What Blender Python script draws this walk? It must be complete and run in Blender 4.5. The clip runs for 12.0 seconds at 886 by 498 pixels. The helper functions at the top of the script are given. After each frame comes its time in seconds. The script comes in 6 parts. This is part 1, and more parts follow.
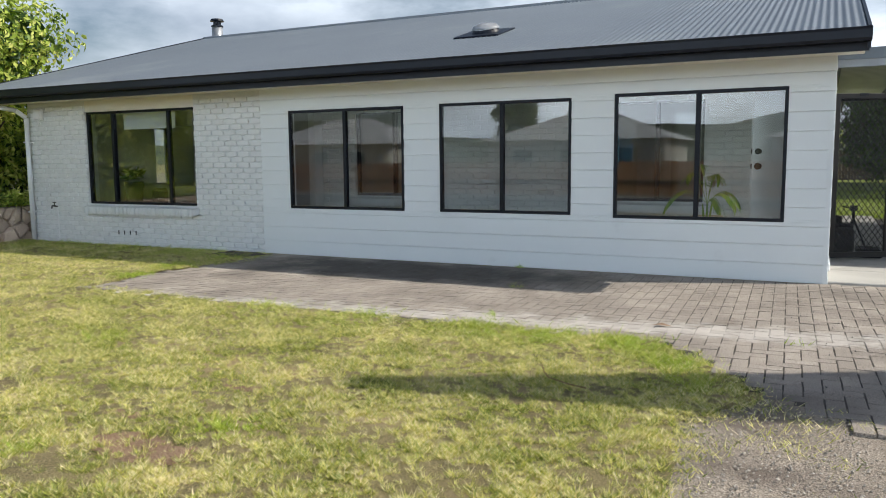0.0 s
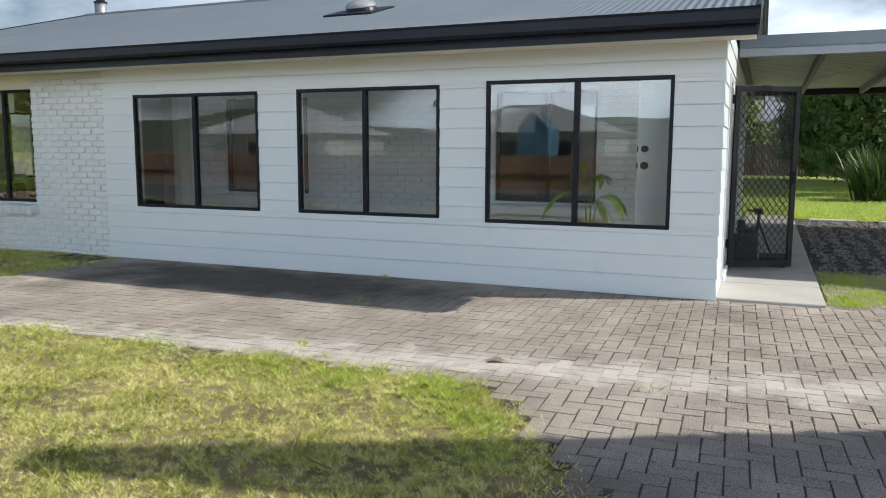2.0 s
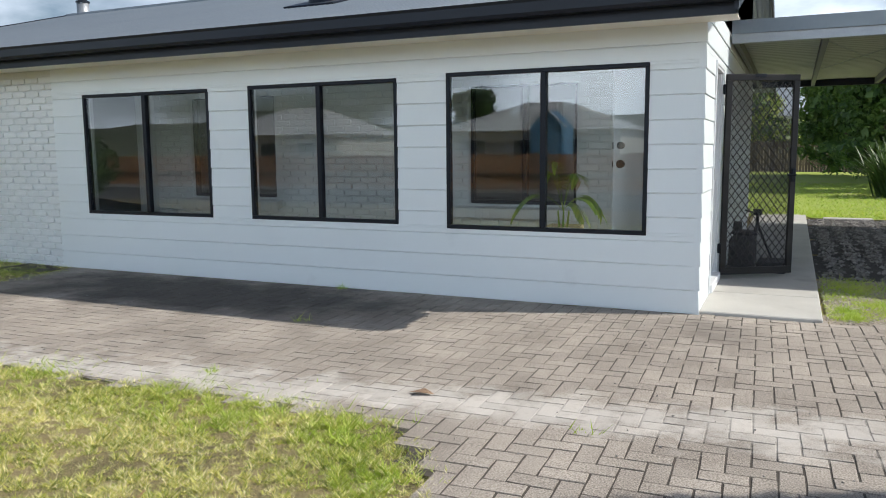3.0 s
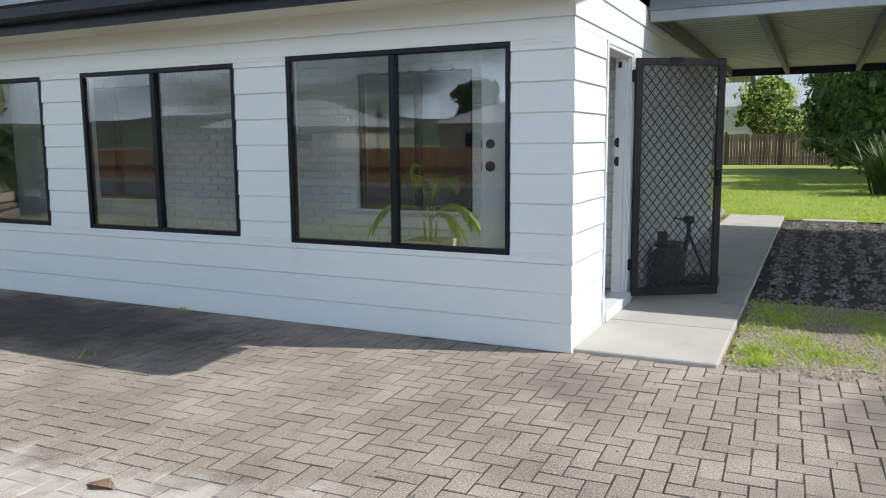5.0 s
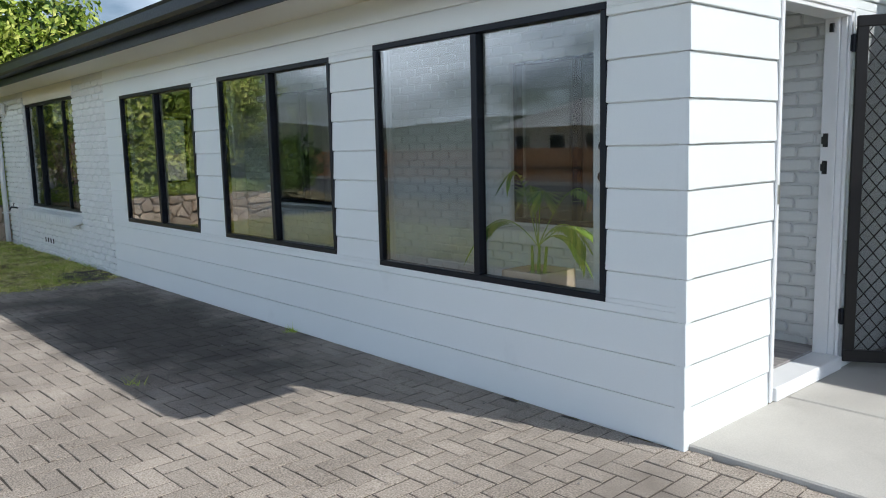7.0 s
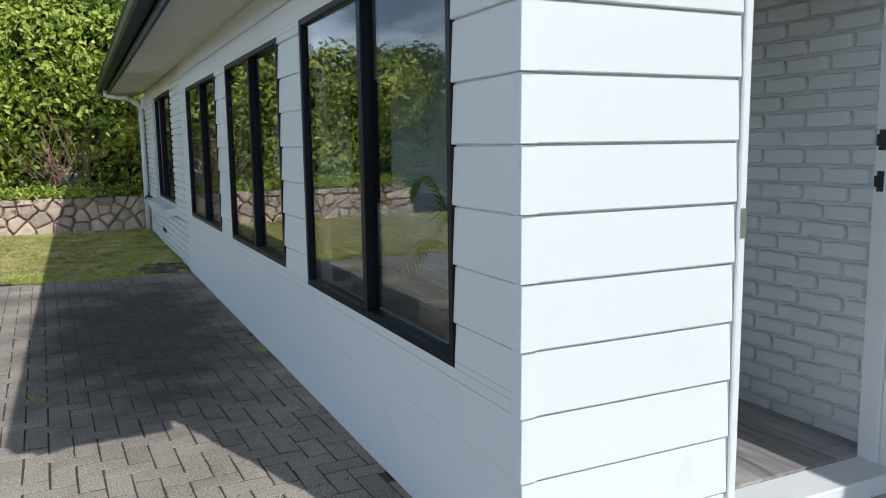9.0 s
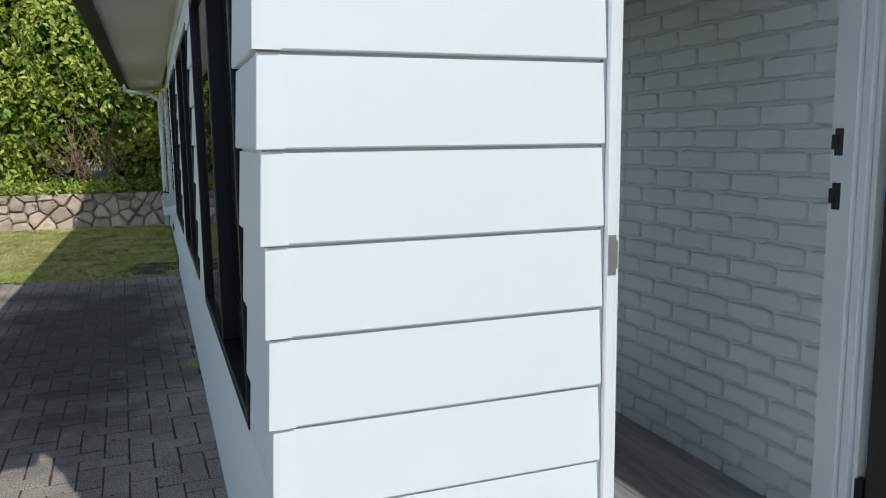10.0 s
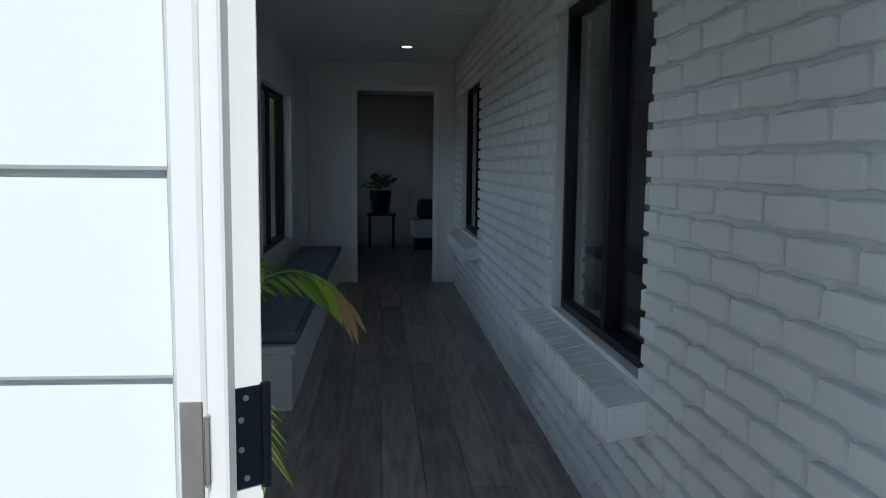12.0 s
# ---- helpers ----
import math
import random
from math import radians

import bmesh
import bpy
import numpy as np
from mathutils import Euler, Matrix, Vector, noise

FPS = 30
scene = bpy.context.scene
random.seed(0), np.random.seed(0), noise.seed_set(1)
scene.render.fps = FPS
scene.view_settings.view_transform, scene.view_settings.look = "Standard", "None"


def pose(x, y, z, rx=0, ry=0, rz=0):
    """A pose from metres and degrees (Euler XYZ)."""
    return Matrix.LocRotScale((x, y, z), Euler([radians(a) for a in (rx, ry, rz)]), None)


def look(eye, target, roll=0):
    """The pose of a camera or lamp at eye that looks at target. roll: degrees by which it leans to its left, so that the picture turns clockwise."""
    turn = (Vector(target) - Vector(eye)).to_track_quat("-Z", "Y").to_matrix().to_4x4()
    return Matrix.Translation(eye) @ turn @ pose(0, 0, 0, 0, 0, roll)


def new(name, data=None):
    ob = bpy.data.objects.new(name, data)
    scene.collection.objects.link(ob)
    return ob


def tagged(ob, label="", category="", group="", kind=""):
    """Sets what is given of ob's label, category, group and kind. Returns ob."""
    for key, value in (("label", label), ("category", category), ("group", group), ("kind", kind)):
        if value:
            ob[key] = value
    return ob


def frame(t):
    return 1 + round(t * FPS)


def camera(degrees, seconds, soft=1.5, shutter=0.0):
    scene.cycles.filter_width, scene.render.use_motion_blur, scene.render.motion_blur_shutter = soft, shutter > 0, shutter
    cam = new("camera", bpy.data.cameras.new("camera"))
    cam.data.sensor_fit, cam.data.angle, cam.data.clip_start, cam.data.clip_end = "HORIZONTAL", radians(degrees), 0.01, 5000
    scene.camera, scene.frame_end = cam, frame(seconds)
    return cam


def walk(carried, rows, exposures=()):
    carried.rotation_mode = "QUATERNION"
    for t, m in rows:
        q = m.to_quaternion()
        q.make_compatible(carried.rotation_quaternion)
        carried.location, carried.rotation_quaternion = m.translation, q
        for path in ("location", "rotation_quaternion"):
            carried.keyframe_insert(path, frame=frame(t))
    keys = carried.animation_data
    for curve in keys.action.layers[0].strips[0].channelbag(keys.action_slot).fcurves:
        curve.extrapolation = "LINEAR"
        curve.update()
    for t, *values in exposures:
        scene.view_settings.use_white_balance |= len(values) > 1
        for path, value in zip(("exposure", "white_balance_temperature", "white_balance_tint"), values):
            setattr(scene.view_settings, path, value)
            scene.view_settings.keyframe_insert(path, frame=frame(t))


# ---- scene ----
cam = camera(59.8, 12.0, 1.0)
PATH = [
    (0, (-0.081, -8.972, 1.333), (-0.956, -7.189, 1.104), -0.5),
    (0.5, (0.003, -8.681, 1.342), (-0.779, -6.856, 1.102), -0.0),
    (1, (0.158, -8.328, 1.37), (-0.58, -6.485, 1.12), 0.3),
    (1.5, (0.255, -7.903, 1.388), (-0.484, -6.061, 1.134), 0.5),
    (2, (0.395, -7.479, 1.375), (-0.37, -5.649, 1.122), 0.2),
    (2.5, (0.515, -7.076, 1.381), (-0.275, -5.257, 1.127), -0.3),
    (3, (0.682, -6.591, 1.37), (-0.138, -4.784, 1.116), -0.5),
    (5, (1.444, -4.918, 1.417), (0.58, -3.136, 1.142), -0.5),
    (5.5, (1.579, -4.457, 1.417), (0.662, -2.703, 1.128), -1.2),
    (6, (1.686, -3.99, 1.403), (0.525, -2.389, 1.101), -1.5),
    (6.5, (1.777, -3.562, 1.414), (0.42, -2.123, 1.117), -1.1),
    (7, (1.836, -3.07, 1.426), (0.351, -1.758, 1.159), -1.4),
    (9, (1.884, -1.148, 1.406), (0.093, -0.299, 1.137), -0.8),
    (9.5, (1.757, -0.671, 1.429), (-0.068, 0.1, 1.152), -0.8),
    (10, (1.639, -0.219, 1.422), (-0.216, 0.472, 1.14), -0.7),
    (10.5, (1.448, 0.188, 1.383), (-0.447, 0.775, 1.131), -0.8),
    (11, (1.257, 0.509, 1.405), (-0.675, 0.965, 1.158), 0.2),
    (11.5, (1.052, 0.811, 1.427), (-0.912, 1.111, 1.193), 0.5),
    (12, (0.762, 1.007, 1.414), (-1.22, 1.165, 1.194), 0.6),
]
walk(cam, [(t, look(eye, target, roll)) for t, eye, target, roll in PATH], [(0, 0.26, 6500, 9), (3, 0.34, 6300, 9), (5.5, 0.32, 6200, 9), (7, 0.2, 6050, 9), (9, -0.04, 5950, 8), (10, -0.24, 5900, 7), (11, -0.4, 5850, 6), (12, 0.0, 5850, 6)])

# ---------------------------------------------------------------- light
SUN_DIR = Vector((1.0, 0.34, 1.02)).normalized()
sun_data = bpy.data.lights.new("sun", "SUN")
sun_data.energy, sun_data.angle, sun_data.color = 3.75, radians(0.55), (1.0, 0.945, 0.86)
sun = new("sun", sun_data)
sun.matrix_world = look(SUN_DIR * 60, (0, 0, 0))

world = bpy.data.worlds.new("sky")
scene.world = world
world.use_nodes = True
wn, wl = world.node_tree.nodes, world.node_tree.links
wn.clear()
w_out, w_bg = wn.new("ShaderNodeOutputWorld"), wn.new("ShaderNodeBackground")
sky = wn.new("ShaderNodeTexSky")
sky.sky_type, sky.sun_disc = "NISHITA", False
sky.sun_elevation, sky.sun_rotation = math.asin(SUN_DIR.z), math.atan2(SUN_DIR.x, SUN_DIR.y)
sky.air_density, sky.dust_density = 1.0, 1.5
w_co, w_map, w_noise, w_ramp, w_mix = (wn.new("ShaderNode" + k) for k in ("TexCoord", "Mapping", "TexNoise", "ValToRGB", "MixRGB"))
w_noise2, w_ramp2 = wn.new("ShaderNodeTexNoise"), wn.new("ShaderNodeValToRGB")
w_map.inputs["Scale"].default_value = (1.0, 1.0, 2.6)
w_map.inputs["Location"].default_value = (0.35, 0.1, 0.0)
w_noise.inputs["Scale"].default_value, w_noise.inputs["Detail"].default_value, w_noise.inputs["Roughness"].default_value = 2.2, 8, 0.55
w_noise2.inputs["Scale"].default_value, w_noise2.inputs["Detail"].default_value = 3.4, 7
w_ramp.color_ramp.elements[0].position, w_ramp.color_ramp.elements[1].position = 0.40, 0.55
w_ramp2.color_ramp.elements[0].position, w_ramp2.color_ramp.elements[1].position = 0.3, 0.7
w_ramp2.color_ramp.elements[0].color, w_ramp2.color_ramp.elements[1].color = (2.9, 3.6, 4.7, 1), (9.8, 10.7, 11.8, 1)
wl.new(w_co.outputs["Generated"], w_map.inputs["Vector"])
wl.new(w_map.outputs["Vector"], w_noise.inputs["Vector"])
wl.new(w_map.outputs["Vector"], w_noise2.inputs["Vector"])
# cloud cover thickens towards the horizon, and is brighter there
w_sep, w_low, w_gain, w_tall = (wn.new("ShaderNode" + k) for k in ("SeparateXYZ", "MapRange", "Math", "MixRGB"))
wl.new(w_co.outputs["Generated"], w_sep.inputs[0])
wl.new(w_sep.outputs["Z"], w_low.inputs["Value"])
w_low.inputs["From Min"].default_value, w_low.inputs["From Max"].default_value = 0.0, 0.75
w_low.inputs["To Min"].default_value, w_low.inputs["To Max"].default_value = 0.04, -0.30
w_gain.operation = "ADD"
wl.new(w_noise.outputs["Fac"], w_gain.inputs[0])
wl.new(w_low.outputs[0], w_gain.inputs[1])
wl.new(w_gain.outputs[0], w_ramp.inputs["Fac"])
wl.new(w_noise2.outputs["Fac"], w_ramp2.inputs["Fac"])
wl.new(w_ramp.outputs["Color"], w_mix.inputs["Fac"])
w_blue = wn.new("ShaderNodeVectorMath")
w_blue.operation = "SCALE"
w_blue.inputs["Scale"].default_value = 0.48
wl.new(sky.outputs["Color"], w_blue.inputs[0])
wl.new(w_blue.outputs[0], w_mix.inputs[1])
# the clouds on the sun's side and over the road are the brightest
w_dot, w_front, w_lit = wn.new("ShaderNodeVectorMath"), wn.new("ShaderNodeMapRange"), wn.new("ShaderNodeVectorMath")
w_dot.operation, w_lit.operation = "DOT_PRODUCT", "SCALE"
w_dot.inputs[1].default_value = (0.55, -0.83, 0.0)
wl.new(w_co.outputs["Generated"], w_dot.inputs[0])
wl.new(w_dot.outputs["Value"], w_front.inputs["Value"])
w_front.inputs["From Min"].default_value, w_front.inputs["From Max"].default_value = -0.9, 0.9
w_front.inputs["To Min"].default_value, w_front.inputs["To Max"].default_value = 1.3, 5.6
# heavier, greyer cloud low over the hills
w_heavy, w_both = wn.new("ShaderNodeMapRange"), wn.new("ShaderNodeMath")
wl.new(w_sep.outputs["Z"], w_heavy.inputs["Value"])
w_heavy.inputs["From Min"].default_value, w_heavy.inputs["From Max"].default_value = 0.04, 0.62
w_heavy.inputs["To Min"].default_value, w_heavy.inputs["To Max"].default_value = 0.36, 1.0
w_both.operation = "MULTIPLY"
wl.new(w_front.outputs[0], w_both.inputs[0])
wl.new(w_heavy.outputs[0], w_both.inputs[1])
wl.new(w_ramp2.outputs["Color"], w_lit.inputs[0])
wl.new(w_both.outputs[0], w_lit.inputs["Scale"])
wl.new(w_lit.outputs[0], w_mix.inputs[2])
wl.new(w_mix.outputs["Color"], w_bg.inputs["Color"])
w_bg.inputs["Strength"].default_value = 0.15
wl.new(w_bg.outputs["Background"], w_out.inputs["Surface"])

# an added fill lamp in the front window nearest the door, boosting the sky's light in the hall
for wx, wz in ((-1.34, 1.36),):
    win_data = bpy.data.lights.new("window_fill_light", "AREA")
    win_data.shape, win_data.size, win_data.size_y, win_data.energy, win_data.color = "RECTANGLE", 1.6, 1.25, 0.9, (0.86, 0.93, 1.0)
    win_light = new("window_fill_light", win_data)
    win_light.matrix_world = look((wx, 0.14, wz), (wx, 3.0, wz - 0.4))


# ---------------------------------------------------------------- materials


def material(name, c1, c2, scale=3.0, fine=60.0, rough=0.6, bump=0.15, depth=0.004, metal=0.0, each=0.0, island=0.0,
             stain=None, stain_scale=0.8, stain_at=0.55, stretch=(1, 1, 1), spec=0.5, see=0.0, grit=0.6, drift=None, mildew_shade=None):
    """A surface with two colours mixed at two scales, stains, fine relief and a varied gloss. each, island: change from piece to piece."""
    m = bpy.data.materials.new(name)
    m.use_nodes = True
    n, l = m.node_tree.nodes, m.node_tree.links
    b = n["Principled BSDF"]
    geo, mp = n.new("ShaderNodeNewGeometry"), n.new("ShaderNodeMapping")
    mp.inputs["Scale"].default_value = stretch
    l.new(geo.outputs["Position"], mp.inputs["Vector"])
    big, small = n.new("ShaderNodeTexNoise"), n.new("ShaderNodeTexNoise")
    for t, s, d in ((big, scale, 5), (small, fine, 4)):
        t.inputs["Scale"].default_value, t.inputs["Detail"].default_value = s, d
        l.new(mp.outputs["Vector"], t.inputs["Vector"])
    add = n.new("ShaderNodeMath")
    add.operation = "MULTIPLY_ADD"
    l.new(small.outputs["Fac"], add.inputs[0])
    add.inputs[1].default_value = grit
    half = n.new("ShaderNodeMath")
    half.operation = "MULTIPLY_ADD"
    l.new(big.outputs["Fac"], half.inputs[0])
    half.inputs[1].default_value, half.inputs[2].default_value = 1.1, -0.05 - 0.5 * grit
    l.new(half.outputs[0], add.inputs[2])
    mix = n.new("ShaderNodeMixRGB")
    mix.inputs[1].default_value, mix.inputs[2].default_value = (*c1, 1), (*c2, 1)
    mix.use_clamp = True
    l.new(add.outputs[0], mix.inputs["Fac"])
    colour = mix.outputs["Color"]
    if stain:
        sn, sr, sm = n.new("ShaderNodeTexNoise"), n.new("ShaderNodeValToRGB"), n.new("ShaderNodeMixRGB")
        sn.inputs["Scale"].default_value, sn.inputs["Detail"].default_value = stain_scale, 6
        l.new(mp.outputs["Vector"], sn.inputs["Vector"])
        sr.color_ramp.elements[0].position, sr.color_ramp.elements[1].position = stain_at, stain_at + 0.13
        l.new(sn.outputs["Fac"], sr.inputs["Fac"])
        l.new(sr.outputs["Color"], sm.inputs["Fac"])
        l.new(colour, sm.inputs[1])
        sm.inputs[2].default_value = (*stain, 1)
        colour = sm.outputs["Color"]
    if mildew_shade:
        # a dark damp growth that also paints in house shade, ragged in outline: its middle, half lengths and colour
        (mx_, my_), (ra, rb), tone = mildew_shade
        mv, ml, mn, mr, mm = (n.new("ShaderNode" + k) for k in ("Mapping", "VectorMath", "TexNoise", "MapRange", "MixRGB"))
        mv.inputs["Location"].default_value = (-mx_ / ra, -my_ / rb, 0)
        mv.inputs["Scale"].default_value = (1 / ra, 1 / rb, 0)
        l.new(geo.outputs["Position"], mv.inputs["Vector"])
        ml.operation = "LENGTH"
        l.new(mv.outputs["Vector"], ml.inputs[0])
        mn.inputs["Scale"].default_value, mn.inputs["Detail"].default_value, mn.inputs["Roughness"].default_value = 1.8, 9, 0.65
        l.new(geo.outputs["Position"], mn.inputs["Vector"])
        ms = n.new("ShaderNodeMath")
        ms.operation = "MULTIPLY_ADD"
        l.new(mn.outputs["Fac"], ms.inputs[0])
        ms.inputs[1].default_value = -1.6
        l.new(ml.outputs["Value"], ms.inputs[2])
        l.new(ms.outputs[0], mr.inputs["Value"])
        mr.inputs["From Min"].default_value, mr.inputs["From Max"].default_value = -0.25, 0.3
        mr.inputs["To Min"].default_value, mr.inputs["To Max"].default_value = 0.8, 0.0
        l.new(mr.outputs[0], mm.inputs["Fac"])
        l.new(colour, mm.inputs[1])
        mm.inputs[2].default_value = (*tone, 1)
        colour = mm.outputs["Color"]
    if drift:
        # a band of pale dust blown across the paving, broken up by noise
        sx, line, wide, nz, fall, dm = (n.new("ShaderNode" + k) for k in ("SeparateXYZ", "Math", "Math", "TexNoise", "MapRange", "MixRGB"))
        l.new(geo.outputs["Position"], sx.inputs[0])
        line.operation, wide.operation = "MULTIPLY_ADD", "ADD"
        l.new(sx.outputs["X"], line.inputs[0])
        line.inputs[1].default_value, line.inputs[2].default_value = drift[0], drift[1]
        l.new(line.outputs[0], wide.inputs[0])
        l.new(sx.outputs["Y"], wide.inputs[1])
        dist = n.new("ShaderNodeMath")
        dist.operation = "ABSOLUTE"
        l.new(wide.outputs[0], dist.inputs[0])
        nz.inputs["Scale"].default_value, nz.inputs["Detail"].default_value = 3.6, 10
        nz.inputs["Roughness"].default_value = 0.68
        l.new(geo.outputs["Position"], nz.inputs["Vector"])
        rag = n.new("ShaderNodeMath")
        rag.operation = "MULTIPLY_ADD"
        l.new(nz.outputs["Fac"], rag.inputs[0])
        rag.inputs[1].default_value = -1.5
        l.new(dist.outputs[0], rag.inputs[2])
        l.new(rag.outputs[0], fall.inputs["Value"])
        fall.inputs["From Min"].default_value, fall.inputs["From Max"].default_value = -0.72, -0.42
        fall.inputs["To Min"].default_value, fall.inputs["To Max"].default_value = 0.75, 0.0
        l.new(fall.outputs[0], dm.inputs["Fac"])
        l.new(colour, dm.inputs[1])
        dm.inputs[2].default_value = (0.60, 0.56, 0.51, 1)
        colour = dm.outputs["Color"]
    if each or island:
        hsv = n.new("ShaderNodeHueSaturation")
        amount = each or island
        source = n.new("ShaderNodeObjectInfo").outputs["Random"] if each else geo.outputs["Random Per Island"]
        rng = n.new("ShaderNodeMapRange")
        rng.inputs["To Min"].default_value, rng.inputs["To Max"].default_value = 1 - amount, 1 + amount
        l.new(source, rng.inputs["Value"])
        l.new(rng.outputs[0], hsv.inputs["Value"])
        l.new(colour, hsv.inputs["Color"])
        colour = hsv.outputs["Color"]
    l.new(colour, b.inputs["Base Color"])
    b.inputs["Metallic"].default_value = metal
    b.inputs["Specular IOR Level"].default_value = spec
    rr = n.new("ShaderNodeMapRange")
    rr.inputs["To Min"].default_value, rr.inputs["To Max"].default_value = max(rough - 0.12, 0.03), min(rough + 0.12, 1)
    l.new(small.outputs["Fac"], rr.inputs["Value"])
    l.new(rr.outputs[0], b.inputs["Roughness"])
    if bump:
        bm_ = n.new("ShaderNodeBump")
        bm_.inputs["Strength"].default_value, bm_.inputs["Distance"].default_value = bump, depth
        l.new(small.outputs["Fac"], bm_.inputs["Height"])
        l.new(bm_.outputs["Normal"], b.inputs["Normal"])
    if see:
        b.inputs["Transmission Weight"].default_value = see
    return m


def leaf_material(name, c1, c2, c3, patch=1.2, own=0.55, spread=1.3, through_light=0.3):
    """Leaves: colours change from leaf to leaf and in patches; light shines through a little."""
    m = bpy.data.materials.new(name)
    m.use_nodes = True
    n, l = m.node_tree.nodes, m.node_tree.links
    b, out = n["Principled BSDF"], n["Material Output"]
    geo, noi, ramp = n.new("ShaderNodeNewGeometry"), n.new("ShaderNodeTexNoise"), n.new("ShaderNodeValToRGB")
    noi.inputs["Scale"].default_value, noi.inputs["Detail"].default_value = patch, 3
    l.new(geo.outputs["Position"], noi.inputs["Vector"])
    mixv = n.new("ShaderNodeMath")
    mixv.operation = "MULTIPLY_ADD"
    l.new(geo.outputs["Random Per Island"], mixv.inputs[0])
    mixv.inputs[1].default_value = own
    off = n.new("ShaderNodeMath")
    off.operation = "MULTIPLY_ADD"
    l.new(noi.outputs["Fac"], off.inputs[0])
    off.inputs[1].default_value, off.inputs[2].default_value = spread, 0.5 - spread / 2 - own / 2
    l.new(off.outputs[0], mixv.inputs[2])
    ramp.color_ramp.elements[0].color, ramp.color_ramp.elements[1].color = (*c1, 1), (*c3, 1)
    e = ramp.color_ramp.elements.new(0.5)
    e.color = (*c2, 1)
    l.new(mixv.outputs[0], ramp.inputs["Fac"])
    l.new(ramp.outputs["Color"], b.inputs["Base Color"])
    b.inputs["Roughness"].default_value = 0.5
    tr, mx = n.new("ShaderNodeBsdfTranslucent"), n.new("ShaderNodeMixShader")
    l.new(ramp.outputs["Color"], tr.inputs["Color"])
    mx.inputs["Fac"].default_value = through_light
    l.new(b.outputs["BSDF"], mx.inputs[1])
    l.new(tr.outputs["BSDF"], mx.inputs[2])
    l.new(mx.outputs["Shader"], out.inputs["Surface"])
    return m


def glass_material(name, tint=(0.86, 0.885, 0.88), gloss=0.09):
    m = bpy.data.materials.new(name)
    m.use_nodes = True
    n, l = m.node_tree.nodes, m.node_tree.links
    n.remove(n["Principled BSDF"])
    tr, gl, fr, mx, pw, sc = (n.new("ShaderNode" + k) for k in ("BsdfTransparent", "BsdfGlossy", "LayerWeight", "MixShader", "Math", "Math"))
    tr.inputs["Color"].default_value = (*tint, 1)
    gl.inputs["Roughness"].default_value = 0.0
    fr.inputs["Blend"].default_value = 0.5
    pw.operation, sc.operation = "POWER", "MULTIPLY_ADD"
    pw.inputs[1].default_value = 3.6
    l.new(fr.outputs["Facing"], pw.inputs[0])
    l.new(pw.outputs[0], sc.inputs[0])
    sc.inputs[1].default_value, sc.inputs[2].default_value = 1 - gloss, gloss
    l.new(sc.outputs[0], mx.inputs["Fac"])
    l.new(tr.outputs["BSDF"], mx.inputs[1])
    l.new(gl.outputs["BSDF"], mx.inputs[2])
    l.new(mx.outputs["Shader"], n["Material Output"].inputs["Surface"])
    return m


def screen_material(name, colour, cover):
    """Insect screen: a fine weave, part of the light goes through between the threads."""
    m = bpy.data.materials.new(name)
    m.use_nodes = True
    n, l = m.node_tree.nodes, m.node_tree.links
    b = n["Principled BSDF"]
    b.inputs["Base Color"].default_value, b.inputs["Roughness"].default_value = (*colour, 1), 0.6
    tr, mx = n.new("ShaderNodeBsdfTransparent"), n.new("ShaderNodeMixShader")
    mx.inputs["Fac"].default_value = cover
    l.new(tr.outputs["BSDF"], mx.inputs[1])
    l.new(b.outputs["BSDF"], mx.inputs[2])
    l.new(mx.outputs["Shader"], n["Material Output"].inputs["Surface"])
    return m


def glow_material(name, colour, strength):
    m = bpy.data.materials.new(name)
    m.use_nodes = True
    b = m.node_tree.nodes["Principled BSDF"]
    b.inputs["Base Color"].default_value = (0.8, 0.8, 0.8, 1)
    b.inputs["Emission Color"].default_value, b.inputs["Emission Strength"].default_value = (*colour, 1), strength
    return m


M_BOARD = material("painted_board", (0.73, 0.775, 0.78), (0.775, 0.815, 0.82), 1.5, 90, 0.45, 0.06, 0.002, stain=(0.67, 0.71, 0.715), stain_scale=2.5, stain_at=0.66)
M_TRIM = material("white_trim_paint", (0.74, 0.76, 0.77), (0.82, 0.83, 0.84), 4, 120, 0.4, 0.1, 0.002)
M_BRICK = material("white_painted_brick", (0.70, 0.73, 0.73), (0.79, 0.81, 0.81), 6, 70, 0.55, 0.45, 0.004, each=0.03)
M_BRICK_FAR = material("white_painted_brickwork", (0.70, 0.73, 0.73), (0.79, 0.81, 0.81), 6, 70, 0.55, 0.45, 0.004, island=0.03)
M_MORTAR = material("painted_mortar", (0.64, 0.67, 0.67), (0.73, 0.75, 0.75), 8, 90, 0.8, 0.6, 0.004)
M_SOFFIT = material("cream_soffit", (0.76, 0.74, 0.66), (0.81, 0.79, 0.71), 1.2, 40, 0.6, 0.05)
M_BLACK = material("black_aluminium", (0.003, 0.005, 0.010), (0.006, 0.009, 0.016), 5, 140, 0.4, 0.04, 0.001, spec=0.25)
M_BRONZE = material("dark_bronze_frame", (0.010, 0.009, 0.009), (0.02, 0.018, 0.017), 5, 140, 0.45, 0.05, 0.001, spec=0.35)
M_ROOF = material("grey_steel_roofing", (0.17, 0.20, 0.23), (0.22, 0.25, 0.28), 0.7, 30, 0.42, 0.05, 0.002, metal=0.25, stain=(0.25, 0.28, 0.30), stain_scale=0.5)
M_GUTTER = material("dark_steel_gutter", (0.006, 0.009, 0.016), (0.012, 0.017, 0.028), 2, 60, 0.4, 0.04, spec=0.3)
